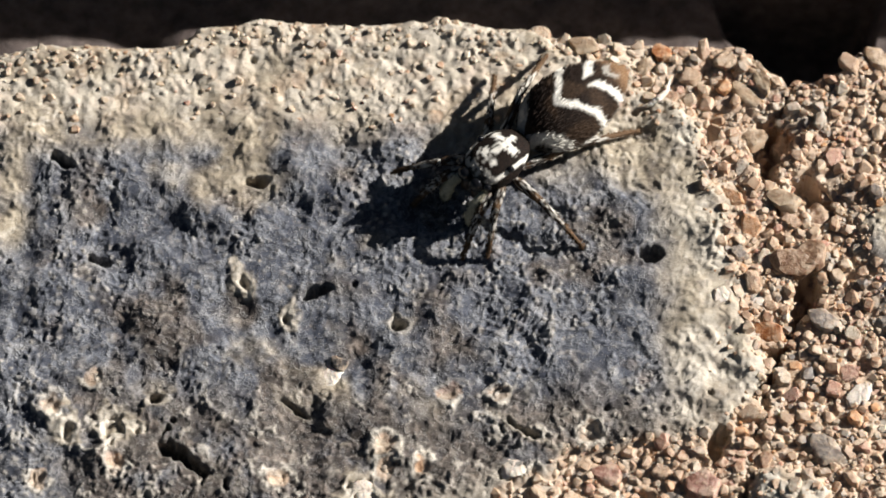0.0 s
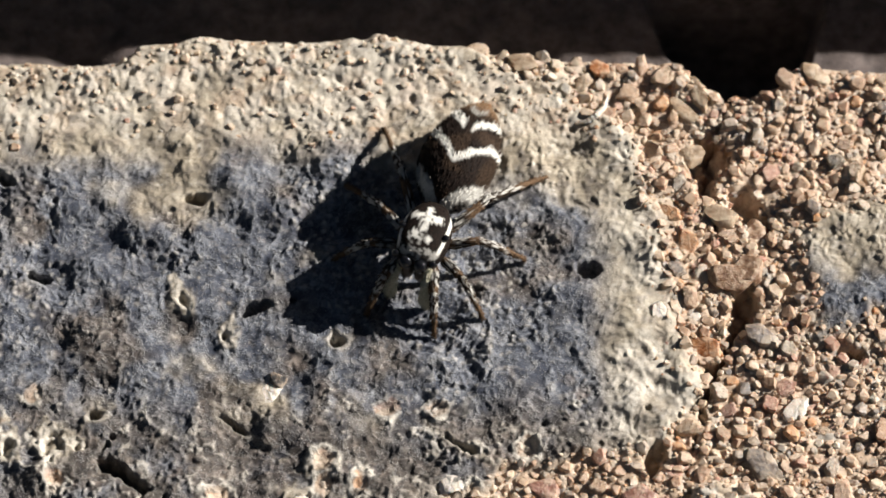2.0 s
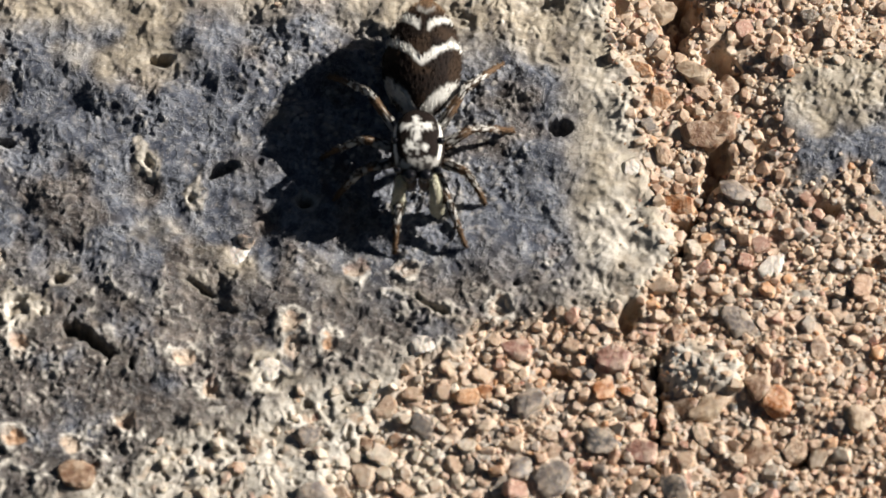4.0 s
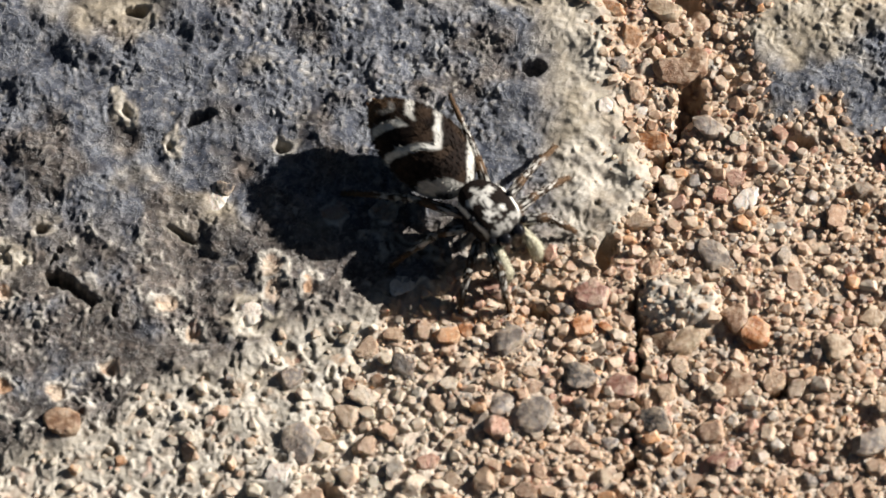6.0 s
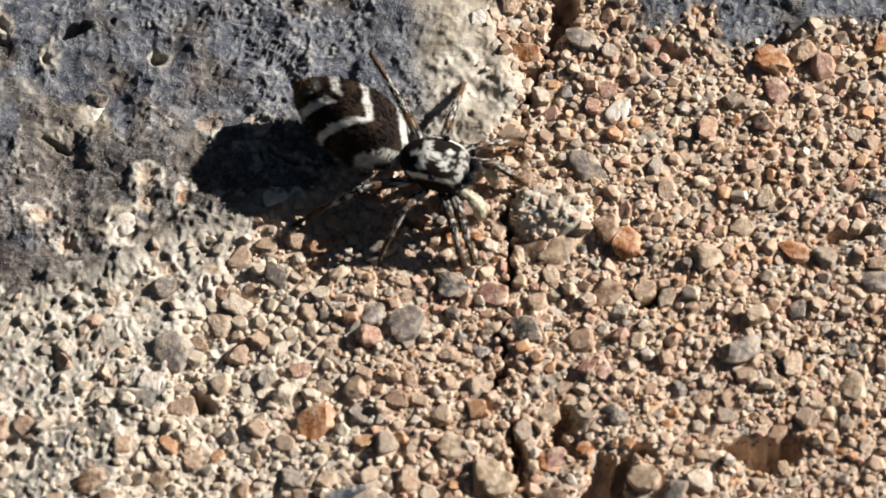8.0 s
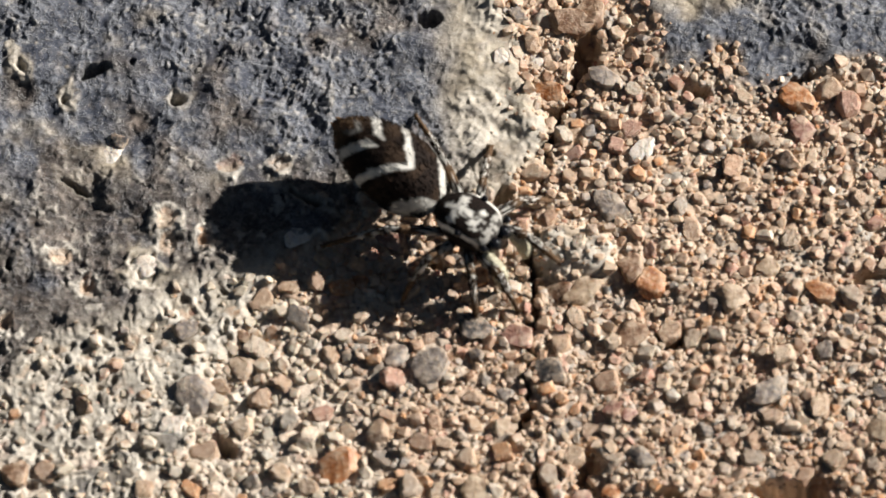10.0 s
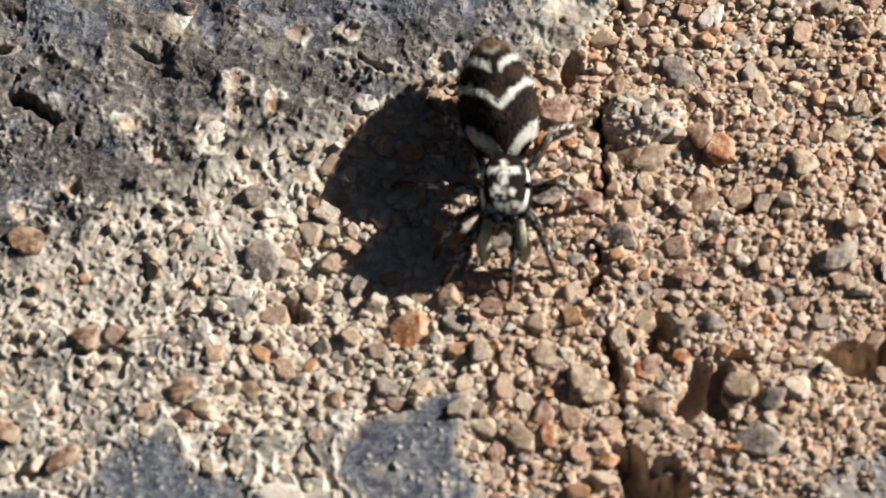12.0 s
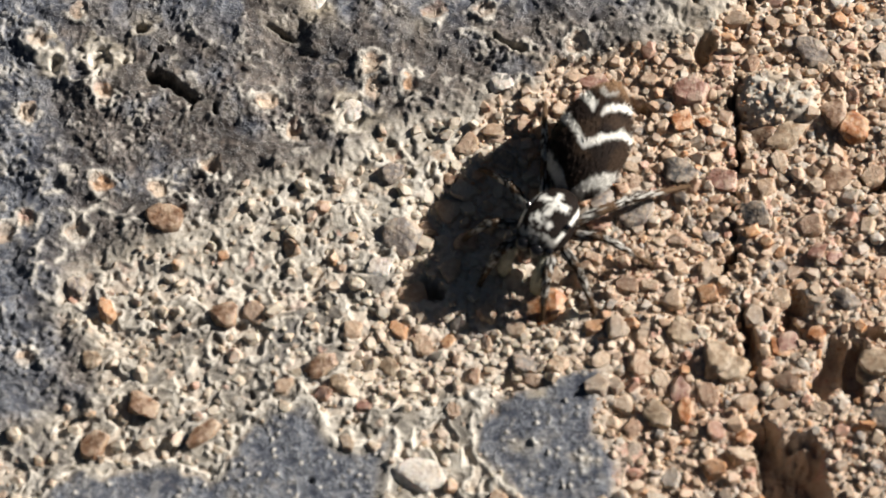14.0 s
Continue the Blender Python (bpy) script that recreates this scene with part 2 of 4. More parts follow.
GRAVEL_BED = [(1.5, 7.4), (3.0, 6.0), (4.8, 5.6), (5.5, 4.6), (6.8, 4.0), (7.2, 1.9), (7.6, -0.2), (8.2, -2.0), (8.3, -4.0), (7.4, -5.1),
              (5.4, -5.4), (3.6, -6.0), (1.7, -6.6), (0.9, -7.8), (0.4, -8.9), (-0.8, -10.5), (-1.3, -11.8), (-1.5, -13.2), (-2.4, -14.0),
              (-2.0, -15.3), (0.9, -15.2), (1.3, -17.5), (3.0, -18.0), (3.0, -60), (60, -60), (60, 8)]
LACE_BED = [(1.6, -6.4), (0.2, -7.1), (-1.0, -7.4), (-2.2, -7.9), (-3.4, -8.5), (-4.7, -9.1), (-6.2, -10.2), (-8.4, -10.6), (-9.5, -11.4), (-10.3, -12.6),
            (-8.8, -14.0), (-8.9, -15.3), (-14, -16), (-30, -60), (3.0, -60), (3.0, -17.8), (1.4, -17.4), (0.9, -15.2), (3.0, -13.8), (1.0, -8.0)]
SKIN_EAST = [(10.7, 1.2), (10.9, -0.6), (11.4, -2.3), (12.9, -2.0), (14.0, -2.4), (16.6, -2.3), (17.9, -2.2), (18.9, -1.8), (22, -1.2), (60, 0), (60, 3), (13, 2.0)]
SKIN_ISLES = [[(13.2, -18.2), (13.8, -17.2), (14.9, -16.8), (16.8, -17.5), (15.8, -19.9)], [(18.4, -4.2), (18.8, -3.3), (22, -2.9), (23, -5.0), (19.1, -4.9)], [(18.7, -7.2), (22, -6.6), (22, -9.0), (18.8, -8.5)],
              [(0.68, -15.4), (1.7, -15.25), (3.0, -14.75), (3.75, -14.35), (4.3, -14.75), (4.2, -15.45), (3.95, -16.35), (4.5, -17.4), (4.3, -18.6), (1.5, -18.6), (0.9, -17.0)],
              [(-10.6, -18.0), (-8.8, -16.9), (-7.6, -16.7), (-5.9, -17.3), (-5.2, -15.85), (-4.6, -15.45), (-3.3, -15.85), (-2.85, -16.7), (-1.3, -16.6), (-2.1, -20), (-10.6, -20)]]
FILM_MAIN = [(-60, 3.4), (-8.8, 3.5), (-5.8, 3.4), (-3.4, 3.6), (-1.3, 3.6), (1.0, 3.0), (4.3, 2.6), (6.1, 2.2), (6.1, -1.0), (6.2, -5.0), (4.4, -5.6),
             (1.5, -6.3), (-1.0, -7.4), (-4.7, -9.1), (-6.2, -10.2), (-10.3, -12.6), (-8.8, -14.0), (-14, -16), (-60, -16)]
CRACK = [(10.0, 6.4), (9.2, 4.9), (8.8, 2.7), (9.0, 0.7), (9.7, -1.3), (9.2, -2.6), (8.5, -4.0), (8.1, -5.6), (8.0, -6.4), (7.8, -8.9), (7.6, -10.9), (7.7, -12.8),
         (7.9, -14.8), (8.1, -16.2), (8.3, -18.6), (8.5, -40)]
# x, y, half length, half width, turn, depth, lime on the rim
PITS = [(-5.0, 2.05, 0.27, 0.19, 0, 0.5, 0.35), (-1.16, -2.26, 0.26, 0.20, -20, 0.6, 0.5), (-10.2, 2.5, 0.3, 0.2, -40, 0.4, 0), (5.65, -0.15, 0.34, 0.14, 10, 0.4, 0),
        (-3.3, -1.25, 0.42, 0.13, 22, 0.4, 0.1)]
SLOTS = [(-6.82, -6.05, 0.85, 0.25, -42, 0.8, 0.1), (-3.8, -4.7, 0.45, 0.12, -35, 0.45, 0.3), (2.2, -5.35, 0.55, 0.09, -35, 0.35, 0.5), (-9.2, -0.3, 0.35, 0.2, -40, 0.45, 0.1),
         (-9.4, -6.9, 0.3, 0.5, 20, 0.4, 0.3)]
LIME_PITS = [(-4.15, -2.0, 0.20, 0.2, 0, 0.3, 1.0), (-7.5, -4.36, 0.2, 0.2, 0, 0.4, 0.7), (-9.9, -5.2, 0.28, 0.25, 0, 0.3, 1.0), (-8.6, -5.25, 0.42, 0.3, 0, 0.25, 1.0)]
LIME_RINGS = [(-2.07, -7.28, 0.36, 0.38, 0, 0.14, 1.0), (-5.25, -1.0, 0.16, 0.3, 20, 0.2, 0.9), (-2.4, 0.2, 0.16, 0.2, 0, 0.2, 1.0), (-9.8, -8.1, 0.25, 0.3, 0, 0.25, 0.9),
              (-8.4, -8.0, 0.28, 0.25, 0, 0.3, 0.9), (-6.5, -8.1, 0.3, 0.28, 0, 0.2, 0.7), (-9.1, -9.7, 0.3, 0.3, 0, 0.25, 0.9), (-11.8, -5.7, 0.35, 0.3, 0, 0.3, 0.8)]
HOLES = PITS + SLOTS[:4] + LIME_PITS + LIME_RINGS[:2]


def edge_y(x):
    e = np.array(EDGE)
    return np.interp(x, e[:, 0], e[:, 1]) + 0.25 * (layered(x, x * 0, 0.8, 71, 3) - 0.5)


def crack_x(y):
    c = np.array(CRACK)[::-1]
    return np.interp(y, c[:, 1], c[:, 0])


def lime_over(x, y):
    """How far lime dust covers the gravel: beside the lace, and along the bare rim."""
    return np.maximum(0.85 * smooth(-2.6, 0.2, within(LACE_BED, x, y)), 0.6 * smooth(3.2, 5.2, y) * smooth(7.5, 4.5, x)) * smooth(0.30, 0.55, layered(x, y, 0.9, 481, 3) + 0.1)


def ground(x, y):
    """Height in millimetres and the masks film, cream, sandy, deep_tone and bed (where loose grains lie)."""
    wob = layered(x, y, 1.2, 3, 4) - 0.5
    wx, wy = x + 0.9 * wob, y + 0.9 * (layered(x, y, 1.2, 23, 4) - 0.5)
    gravel = smooth(-0.25, 0.3, within(GRAVEL_BED, wx, wy))
    east = smooth(-0.5, 0.6, within(SKIN_EAST, wx, wy) + 1.2 * wob)
    isles = np.zeros(x.shape)
    for isle in SKIN_ISLES:
        isles = np.maximum(isles, smooth(-0.3, 0.4, within(isle, wx, wy) + 0.8 * wob))
    gravel = gravel * (1 - np.maximum(east, isles))
    lace_in = within(LACE_BED, wx, wy)
    lace = smooth(-0.4, 0.9, lace_in) * (1 - isles) * (1 - gravel * 0.8)
    film = smooth(-0.5, 1.0, within(FILM_MAIN, wx, wy) + 1.6 * wob) * (1 - gravel) * (1 - lace)
    patch = layered(x, y, 2.4, 41, 4)
    film = film * smooth(0.22, 0.46, patch + 0.10 * smooth(2.5, -3, y) + 0.14 * smooth(0, 4, x))
    film = np.maximum(film, np.maximum(east * smooth(0.30, 0.56, layered(x, y, 2.0, 47, 4) + 0.18 * smooth(1.5, -1.5, y)), isles * smooth(0.18, 0.42, layered(x, y, 1.4, 53, 4, 0.62) + 0.1)))
    skin = (1 - gravel) * (1 - lace)
    blue = np.maximum(isles, smooth(-5.5, -3.5, y + 2.5 * wob) * smooth(0.30, 0.46, layered(x, y, 2.0, 181, 3) + 0.10 * smooth(-4, 3, x)))
    blue = np.maximum(blue, smooth(-9.0, -11.0, x + 2 * wob))
    # skin: lumps, dimples and fine creases
    dx, dy = 0.22 * (layered(x, y, 0.5, 5, 3) - 0.5), 0.22 * (layered(x, y, 0.5, 6, 3) - 0.5)
    f1, f2, who = cells(x + 2 * dx, y + 2 * dy, 0.72, 5)
    g1, g2, gw = cells(1.0 * x + 2.6 * dx, 1.25 * y + 2.6 * dy, 0.50, 9)
    rough = smooth(0.35, 0.6, layered(x, y, 1.9, 61, 2))
    broken = smooth(0.34, 0.52, layered(x, y, 0.5, 471, 3, 0.65))
    h1, h2, hw = cells(x + 2 * dx, 1.2 * y + 2 * dy, 0.28, 15)
    crease = np.maximum(np.exp(-((f2 - f1) / 0.14) ** 2) * (who > 0.3), 0.9 * np.exp(-((g2 - g1) / 0.2) ** 2) * (gw > 0.25))
    crease = broken * np.maximum(crease, np.exp(-((h2 - h1) / 0.22) ** 2) * (hw > 0.35) * (0.5 + 0.5 * rough))
    dimple = smooth(0.6, 0.1, f1) * (who > 0.9) * who
    lump = 0.6 * smooth(0.65, 0.1, f1) * (who < 0.5) + 0.35 * smooth(0.6, 0.1, g1) * (gw < 0.6)
    fold = np.abs(layered(x + dx, y + dy, 0.8, 13, 4, 0.6) - 0.5)
    def ridged(size, seed):
        total = 0.0
        for k, share in enumerate((0.6, 0.27, 0.13)):
            total = total + share * (1 - np.abs(2 * soft_noise(x + 1.5 * dx + 31 * k, y + 1.5 * dy - 17 * k, size / 2 ** k, seed + k) - 1))
        return total

    ridge = ridged(0.85, 401)
    rim_ = smooth(3.3, 4.6, y + 1.2 * wob)
    z = skin * (1 - 0.7 * isles) * (0.07 * (1 - 0.6 * rim_) * (ridge - 0.6) + 0.52 * (1 - 0.65 * rim_) * (layered(x * 0.75 + dx, y + dy, 0.95, 11, 4, 0.40) - 0.5) + 0.10 * (0.4 + 0.6 * rough) * (layered(x, y, 0.26, 421, 3, 0.6) - 0.5) - 0.03 * fold - 0.035 * dimple + 0.03 * lump + (0.042 + 0.02 * rough) * (1 - 0.6 * rim_) * crease + 0.12 * (layered(x, y, 4.0, 19, 2) - 0.5))
    p1, _, pw = cells(x, y, 1.5, 87)
    z = z - skin * 0.16 * smooth(0.07, 0.045, p1) * (pw > 0.88)
    low = skin * (1 - isles) * smooth(-2.8, -4.8, y + 3 * wob) * smooth(8.0, 5.0, x)
    film = np.maximum(film, 0.95 * low)
    # small hard crumbs on the rough patches
    e1, e2, ew = cells(x + dx, y + dy, 0.21, 431)
    crumb = skin * (0.3 + 0.7 * rough) * smooth(0.42, 0.2, e1) * (ew > 0.70)
    z = z + 0.035 * crumb
    # cream here holds painted glints along the ridge tops, with pale crumbs and patches
    cream = 0.35 * crumb + 0.5 * (1 - 0.6 * film) * skin * smooth(0.78, 0.90, ridge) * smooth(0.45, 0.65, layered(x, y, 0.22, 451, 2) + 0.12 * rough) + 0.22 * skin * smooth(0.62, 0.75, layered(x, y, 0.7, 67, 4)) * (1 - 0.7 * film)
    # lime specks and shells on the lower skin
    c1, c2, cw = cells(x + dx, y + dy, 1.0, 91)
    blotch = low * smooth(0.67, 0.74, layered(x + dx, y + dy, 0.45, 97, 4, 0.65))
    lot = 0.76 - 0.3 * smooth(-7.5, -10.5, y)
    far = c1 * (1 + 0.9 * (layered(x, y, 0.3, 441, 2) - 0.5))
    ring = low * np.exp(-((far - 0.36) / 0.09) ** 2) * (cw > lot) * smooth(0.36, 0.52, layered(x, y, 0.4, 443, 3))
    core = low * smooth(0.32, 0.22, far) * (cw > lot)
    cream, z = np.maximum(cream, 0.95 * ring), z + 0.035 * ring - 0.02 * core
    cream = np.maximum(cream, 0.5 * blotch)
    z = z + 0.05 * blotch - 0.06 * low * smooth(0.24, 0.12, c1) * (cw > 0.7)
    # band of bare cement beside the gravel, and along the edge
    bare = smooth(5.7, 6.5, x) * smooth(-5.5, -4.5, y) * skin * (1 - east) * smooth(9.0, 8.4, x)
    cream = np.maximum(cream, 0.62 * bare * smooth(0.28, 0.62, layered(x, y, 0.9, 73, 4)))
    rim = skin * np.maximum(smooth(3.3, 4.6, y + 1.2 * wob), 0.6 * smooth(6.6, 7.6, x)) * (1 - east)
    r1, r2, rw = cells(x + dx, y + dy, 0.46, 31)
    q1, q2, qw = cells(x + dx, y + dy, 0.24, 33)
    z = z + rim * (0.04 * smooth(0.6, 0.15, r1) * (rw > 0.3) + 0.035 * smooth(0.6, 0.15, q1) * qw - 0.07 * (qw > 0.93) * smooth(0.5, 0.2, q1))
    cream = np.maximum(cream, 0.48 * rim * smooth(0.3, 0.6, rw * 0.4 + 0.6 * layered(x, y, 0.9, 37, 3)))
    sandy = np.maximum(np.maximum(gravel, 0.8 * core * (cw > 0.8)), 0.45 * rim * smooth(0.36, 0.62, layered(x, y, 0.7, 39, 3)))
    grit = rw
    # lace: froth of small lime rings round pits, opening into wider lime-rimmed cells to the south
    south = smooth(-8.8, -12.5, y + 2.5 * wob)
    l1, l2, lw = cells(x + 3.2 * dx, y + 3.2 * dy, 0.34, 101)
    m1, m2, mw = cells(x - 3.0 * dx, y + 3.4 * dy, 0.66, 105)
    b1, b2, bw = cells(x + 3 * dx, y + 3 * dy, 1.15, 103)
    scum = layered(x - dx, y + dy, 0.55, 173, 3, 0.6)
    torn = smooth(0.36, 0.52, layered(x, y, 0.45, 177, 3, 0.6))
    l1, m1 = l1 * (1 + 1.2 * (scum - 0.5)), m1 * (1 + 1.2 * (scum - 0.5))
    pit = np.maximum(smooth(0.30, 0.15, l1) * (lw < 0.36) * (1 - 0.5 * south), 0.7 * smooth(0.26, 0.16, m1) * (mw < 0.22))
    lip = np.maximum(np.exp(-((l1 - 0.40) / 0.15) ** 2) * (lw < 0.46) * (1 - 0.6 * south), np.exp(-((m1 - 0.36) / 0.09) ** 2) * (mw < 0.36))
    web_n = np.exp(-((l2 - l1) / 0.26) ** 2) * np.maximum(torn, 0.35) * (1 - 0.8 * south)
    web_s = np.exp(-((b2 - b1) / 0.12) ** 2) * (0.25 + 0.75 * south) * np.maximum(torn, 0.4)
    thread = np.exp(-((layered(x + dx, y + dy, 0.95, 167, 4, 0.6) - 0.5) / 0.034) ** 2)
    pocket = np.where(bw < 0.62, 0.46 - b1 * (1 + 1.3 * (scum - 0.5)), -1.0)
    brim, inside = np.exp(-(pocket / 0.07) ** 2) * south, smooth(0.0, 0.07, pocket) * south
    web_s = np.maximum(0.6 * web_s * (1 - inside), brim)
    wall = np.maximum(np.maximum(lip * np.maximum(torn, 0.5), web_n), np.maximum(web_s, 0.9 * thread * torn))
    fill = smooth(0.45, 0.15, l1) * (lw > 0.62)
    z = z + lace * (-0.06 - 0.05 * inside + 0.065 * wall + 0.045 * fill - 0.11 * pit + 0.12 * (scum - 0.5) + 0.16 * (layered(x, y, 1.3, 107, 3) - 0.5))
    frost = smooth(0.35, 0.55, layered(x, y, 1.5, 109, 3) + 0.14 * (1 - south))
    cream = np.maximum(cream, lace * np.maximum(0.95 * wall, np.maximum(0.9 * frost * (1 - 0.8 * south) * smooth(0.40, 0.50, scum), 0.08 + 0.40 * inside)) * (1 - 0.8 * pit))
    sandy = np.maximum(sandy, lace * np.maximum(fill * (lw > 0.72), 0.75 * inside) * (1 - wall))
    grit = np.where(lace > 0.3, lw * 7.3 % 1, grit)
    # film colour also darkens the pits of the lace
    film = np.maximum(film, lace * np.maximum((0.44 - 0.2 * frost + 0.38 * south * (1 - inside)) * (1 - wall), 0.9 * pit * (1 - wall)))
    # a pale lime line round the skin isles
    for isle in SKIN_ISLES[3:]:
        line = np.exp(-((within(isle, wx, wy) + 0.8 * wob + 0.10) / 0.11) ** 2) * smooth(0.3, 0.5, layered(x, y, 1.0, 163, 2) + 0.1)
        cream, z = np.maximum(cream, line), z + 0.06 * line
    dots = isles * smooth(0.36, 0.2, e1) * (ew > 0.90)
    cream, z = np.maximum(cream, 0.8 * dots), z + 0.025 * dots
    # gravel bed
    # sand and grit set in mortar, nearly level: the loose grains lie on it
    heap = np.zeros(x.shape)
    for size, seed, tall, share in ((0.62, 307, 0.10, 0.42), (0.36, 311, 0.085, 0.6), (0.20, 317, 0.06, 0.75), (0.12, 319, 0.035, 0.9)):
        k1, k2, kw = cells(x + 0.6 * dx, y + 0.6 * dy, size, seed)
        flat = smooth(0.0, 0.22, k2 - k1)
        top = np.where(kw < share, tall * flat * (0.55 + 0.8 * (kw * 17 % 1)), 0.0)
        grit = np.where((gravel > 0.4) & (top > heap), kw * 31.7 % 1, grit)
        heap = np.maximum(heap, top)
    z = z + gravel * (-0.26 + heap + 0.16 * (layered(x, y, 0.55, 113, 4) - 0.5) + 0.34 * (layered(x, y, 2.2, 127, 3) - 0.5))
    cream = cream * (1 - gravel) + gravel * np.maximum(0.3 * smooth(0.55, 0.75, layered(x, y, 0.5, 131, 3)), 0.6 * lime_over(x, y))
    # a lump of cement left standing in the bed
    left = smooth(-0.3, 0.25, within(LUMP, wx, wy))
    z, cream, sandy = z + 0.30 * left, np.maximum(cream, 0.75 * left * smooth(0.3, 0.55, layered(x, y, 0.5, 133, 3))), sandy * (1 - 0.5 * left)
    # crack: a thin line through the bed, open in places
    off = np.abs(x - crack_x(y) - 0.9 * (layered(x * 0, y, 0.8, 137, 4, 0.7) - 0.5) - 2.2 * dx)
    open_ = smooth(0.46, 0.62, layered(x * 0, y, 1.9, 139, 2))
    width = 0.05 + 0.11 * open_ + 0.22 * smooth(-1.0, 2.0, y) * smooth(0.35, 0.6, layered(x, y, 1.1, 141, 2))
    crack = smooth(1.0, 0.45, off / width) * np.maximum(open_, 0.6)
    well = smooth(-0.15, 0.2, within(WELL, wx, wy))
    z = z - 0.9 * crack * (0.3 + 0.7 * gravel) - 1.1 * well
    sunk = np.zeros(x.shape)
    for hx, hy, wide, high in HOLLOWS:
        sunk = np.maximum(sunk, smooth(1.0, 0.45, np.hypot((wx - hx) / wide, (wy - hy) / high)))
    z = z - 0.9 * sunk * np.maximum(gravel, 0.8)
    for px, py, long, wide, turn, depth, lime in HOLES:
        near = np.flatnonzero((np.abs(x - px) < 2) & (np.abs(y - py) < 2))
        if not len(near):
            continue
        hx, hy = x[near], y[near]
        c, s = math.cos(radians(turn)), math.sin(radians(turn))
        hx, hy = hx + 1.2 * dx[near], hy + 1.2 * dy[near]
        u, v = ((hx - px) * c + (hy - py) * s) / long, ((hy - py) * c - (hx - px) * s) / wide
        r = np.hypot(u, v) * (1 + (1.3 + 0.4 * lime) * (layered(hx, hy, 0.4, 149, 3) - 0.5))
        ragged = smooth(0.3, 0.62, layered(hx, hy, 0.35, 157, 3) + 0.06 * lime)
        z[near] += -1.35 * depth * (1 - 0.5 * lime) * smooth(1.15, 0.6, r * (1 + 0.25 * lime)) + (0.012 + 0.03 * lime * ragged) * np.exp(-((r - 1.4) / 0.35) ** 2)
        cream[near] = np.maximum(cream[near], 0.65 * lime * ragged * smooth(1.8, 1.2, r) * smooth(0.35, 0.8, r + 0.1))
        film[near] *= 1 - 0.8 * lime * smooth(2.2, 1.3, r)
    # the far edge and the joint behind it
    drop = y - edge_y(x)
    z = z + 0.12 * smooth(-1.6, -0.3, drop) - 0.35 * smooth(-0.35, 0.0, drop)
    deep = -2.6 + 0.9 * (layered(x, y, 3.0, 151, 3) - 0.5) - 4.5 * smooth(-0.4, 0.5, within(HOLE, x, y))
    near_by = smooth(90, 40, np.hypot(x - 3, y + 6))
    z, film, cream, sandy = z * near_by, film * near_by, cream * near_by, sandy * near_by
    behind = smooth(0.0, 0.35, drop)
    z = z * (1 - behind) + deep * behind
    bed = gravel * smooth(-0.05, -0.25, drop) * (1 - crack) * (1 - 0.85 * left) * smooth(-0.05, -0.35, within(WELL, wx, wy)) * (1 - np.minimum(1.4 * sunk, 1))
    return z, film, cream, sandy * (1 - behind), np.maximum(behind, np.maximum(0.5 * crack * gravel, 0.6 * well)), bed, lace * (1 - sunk) * (0.5 + 0.9 * inside) * smooth(-0.05, -0.3, drop), rim * smooth(-0.02, -0.15, drop) * (0.2 + 0.8 * smooth(-1.3, -0.3, drop)), grit, blue, skin * crease


def mesh_from(name, verts, faces, material, soft=True):
    """A mesh from arrays in millimetres."""
    verts, faces = np.asarray(verts, float), np.asarray(faces, np.int32)
    me = bpy.data.meshes.new(name)
    me.vertices.add(len(verts))
    me.vertices.foreach_set("co", (verts * MM).ravel())
    k = faces.shape[1]
    me.loops.add(faces.size)
    me.loops.foreach_set("vertex_index", faces.ravel())
    me.polygons.add(len(faces))
    me.polygons.foreach_set("loop_start", np.arange(0, faces.size, k, dtype=np.int32))
    me.polygons.foreach_set("loop_total", np.full(len(faces), k, np.int32))
    me.polygons.foreach_set("use_smooth", np.full(len(faces), soft))
    me.update(calc_edges=True)
    me.validate()
    me.materials.append(material)
    return me


def part(name, me, parent, label="", m=None):
    ob = new(name, me)
    ob.parent = parent
    if m is not None:
        ob.matrix_basis = m
    return tagged(ob, label)


def lines(near_low, near_high, step, far):
    """Grid lines: close in the seen stretch, wider towards the far ends."""
    inner = np.arange(near_low, near_high, step)
    grow = np.cumsum(step * 1.25 ** np.arange(1, 60))
    grow = np.append(grow[grow < far], far)
    return np.concatenate([near_low - grow[::-1], inner, inner[-1] + grow])


gx, gy = lines(-14.0, 20.4, 0.041, 20000), lines(-19.6, 8.2, 0.041, 20000)
gy = gy[gy < 13.6]
X, Y = np.meshgrid(gx, gy)
grid_shape = X.shape
Z, film, cream, sandy, deep_tone, _, _, _, grit, blue, crest = ground(X.ravel(), Y.ravel())
grid = np.arange(X.size).reshape(grid_shape)
quads = np.stack([grid[:-1, :-1], grid[:-1, 1:], grid[1:, 1:], grid[1:, :-1]], -1).reshape(-1, 4)
slab_mesh = mesh_from("pavement", np.stack([X.ravel(), Y.ravel(), Z], -1), quads, STONE)
masks = slab_mesh.color_attributes.new("masks", "FLOAT_COLOR", "POINT")
masks.data.foreach_set("color", np.stack([film, cream, sandy, np.ones(len(film))], -1).ravel())
deep_tones = slab_mesh.attributes.new("deep_tone", "FLOAT", "POINT")
deep_tones.data.foreach_set("value", deep_tone)
grits = slab_mesh.attributes.new("grit", "FLOAT", "POINT")
grits.data.foreach_set("value", grit)
blues = slab_mesh.attributes.new("blue", "FLOAT", "POINT")
blues.data.foreach_set("value", blue)
crests = slab_mesh.attributes.new("crest", "FLOAT", "POINT")
crests.data.foreach_set("value", crest)
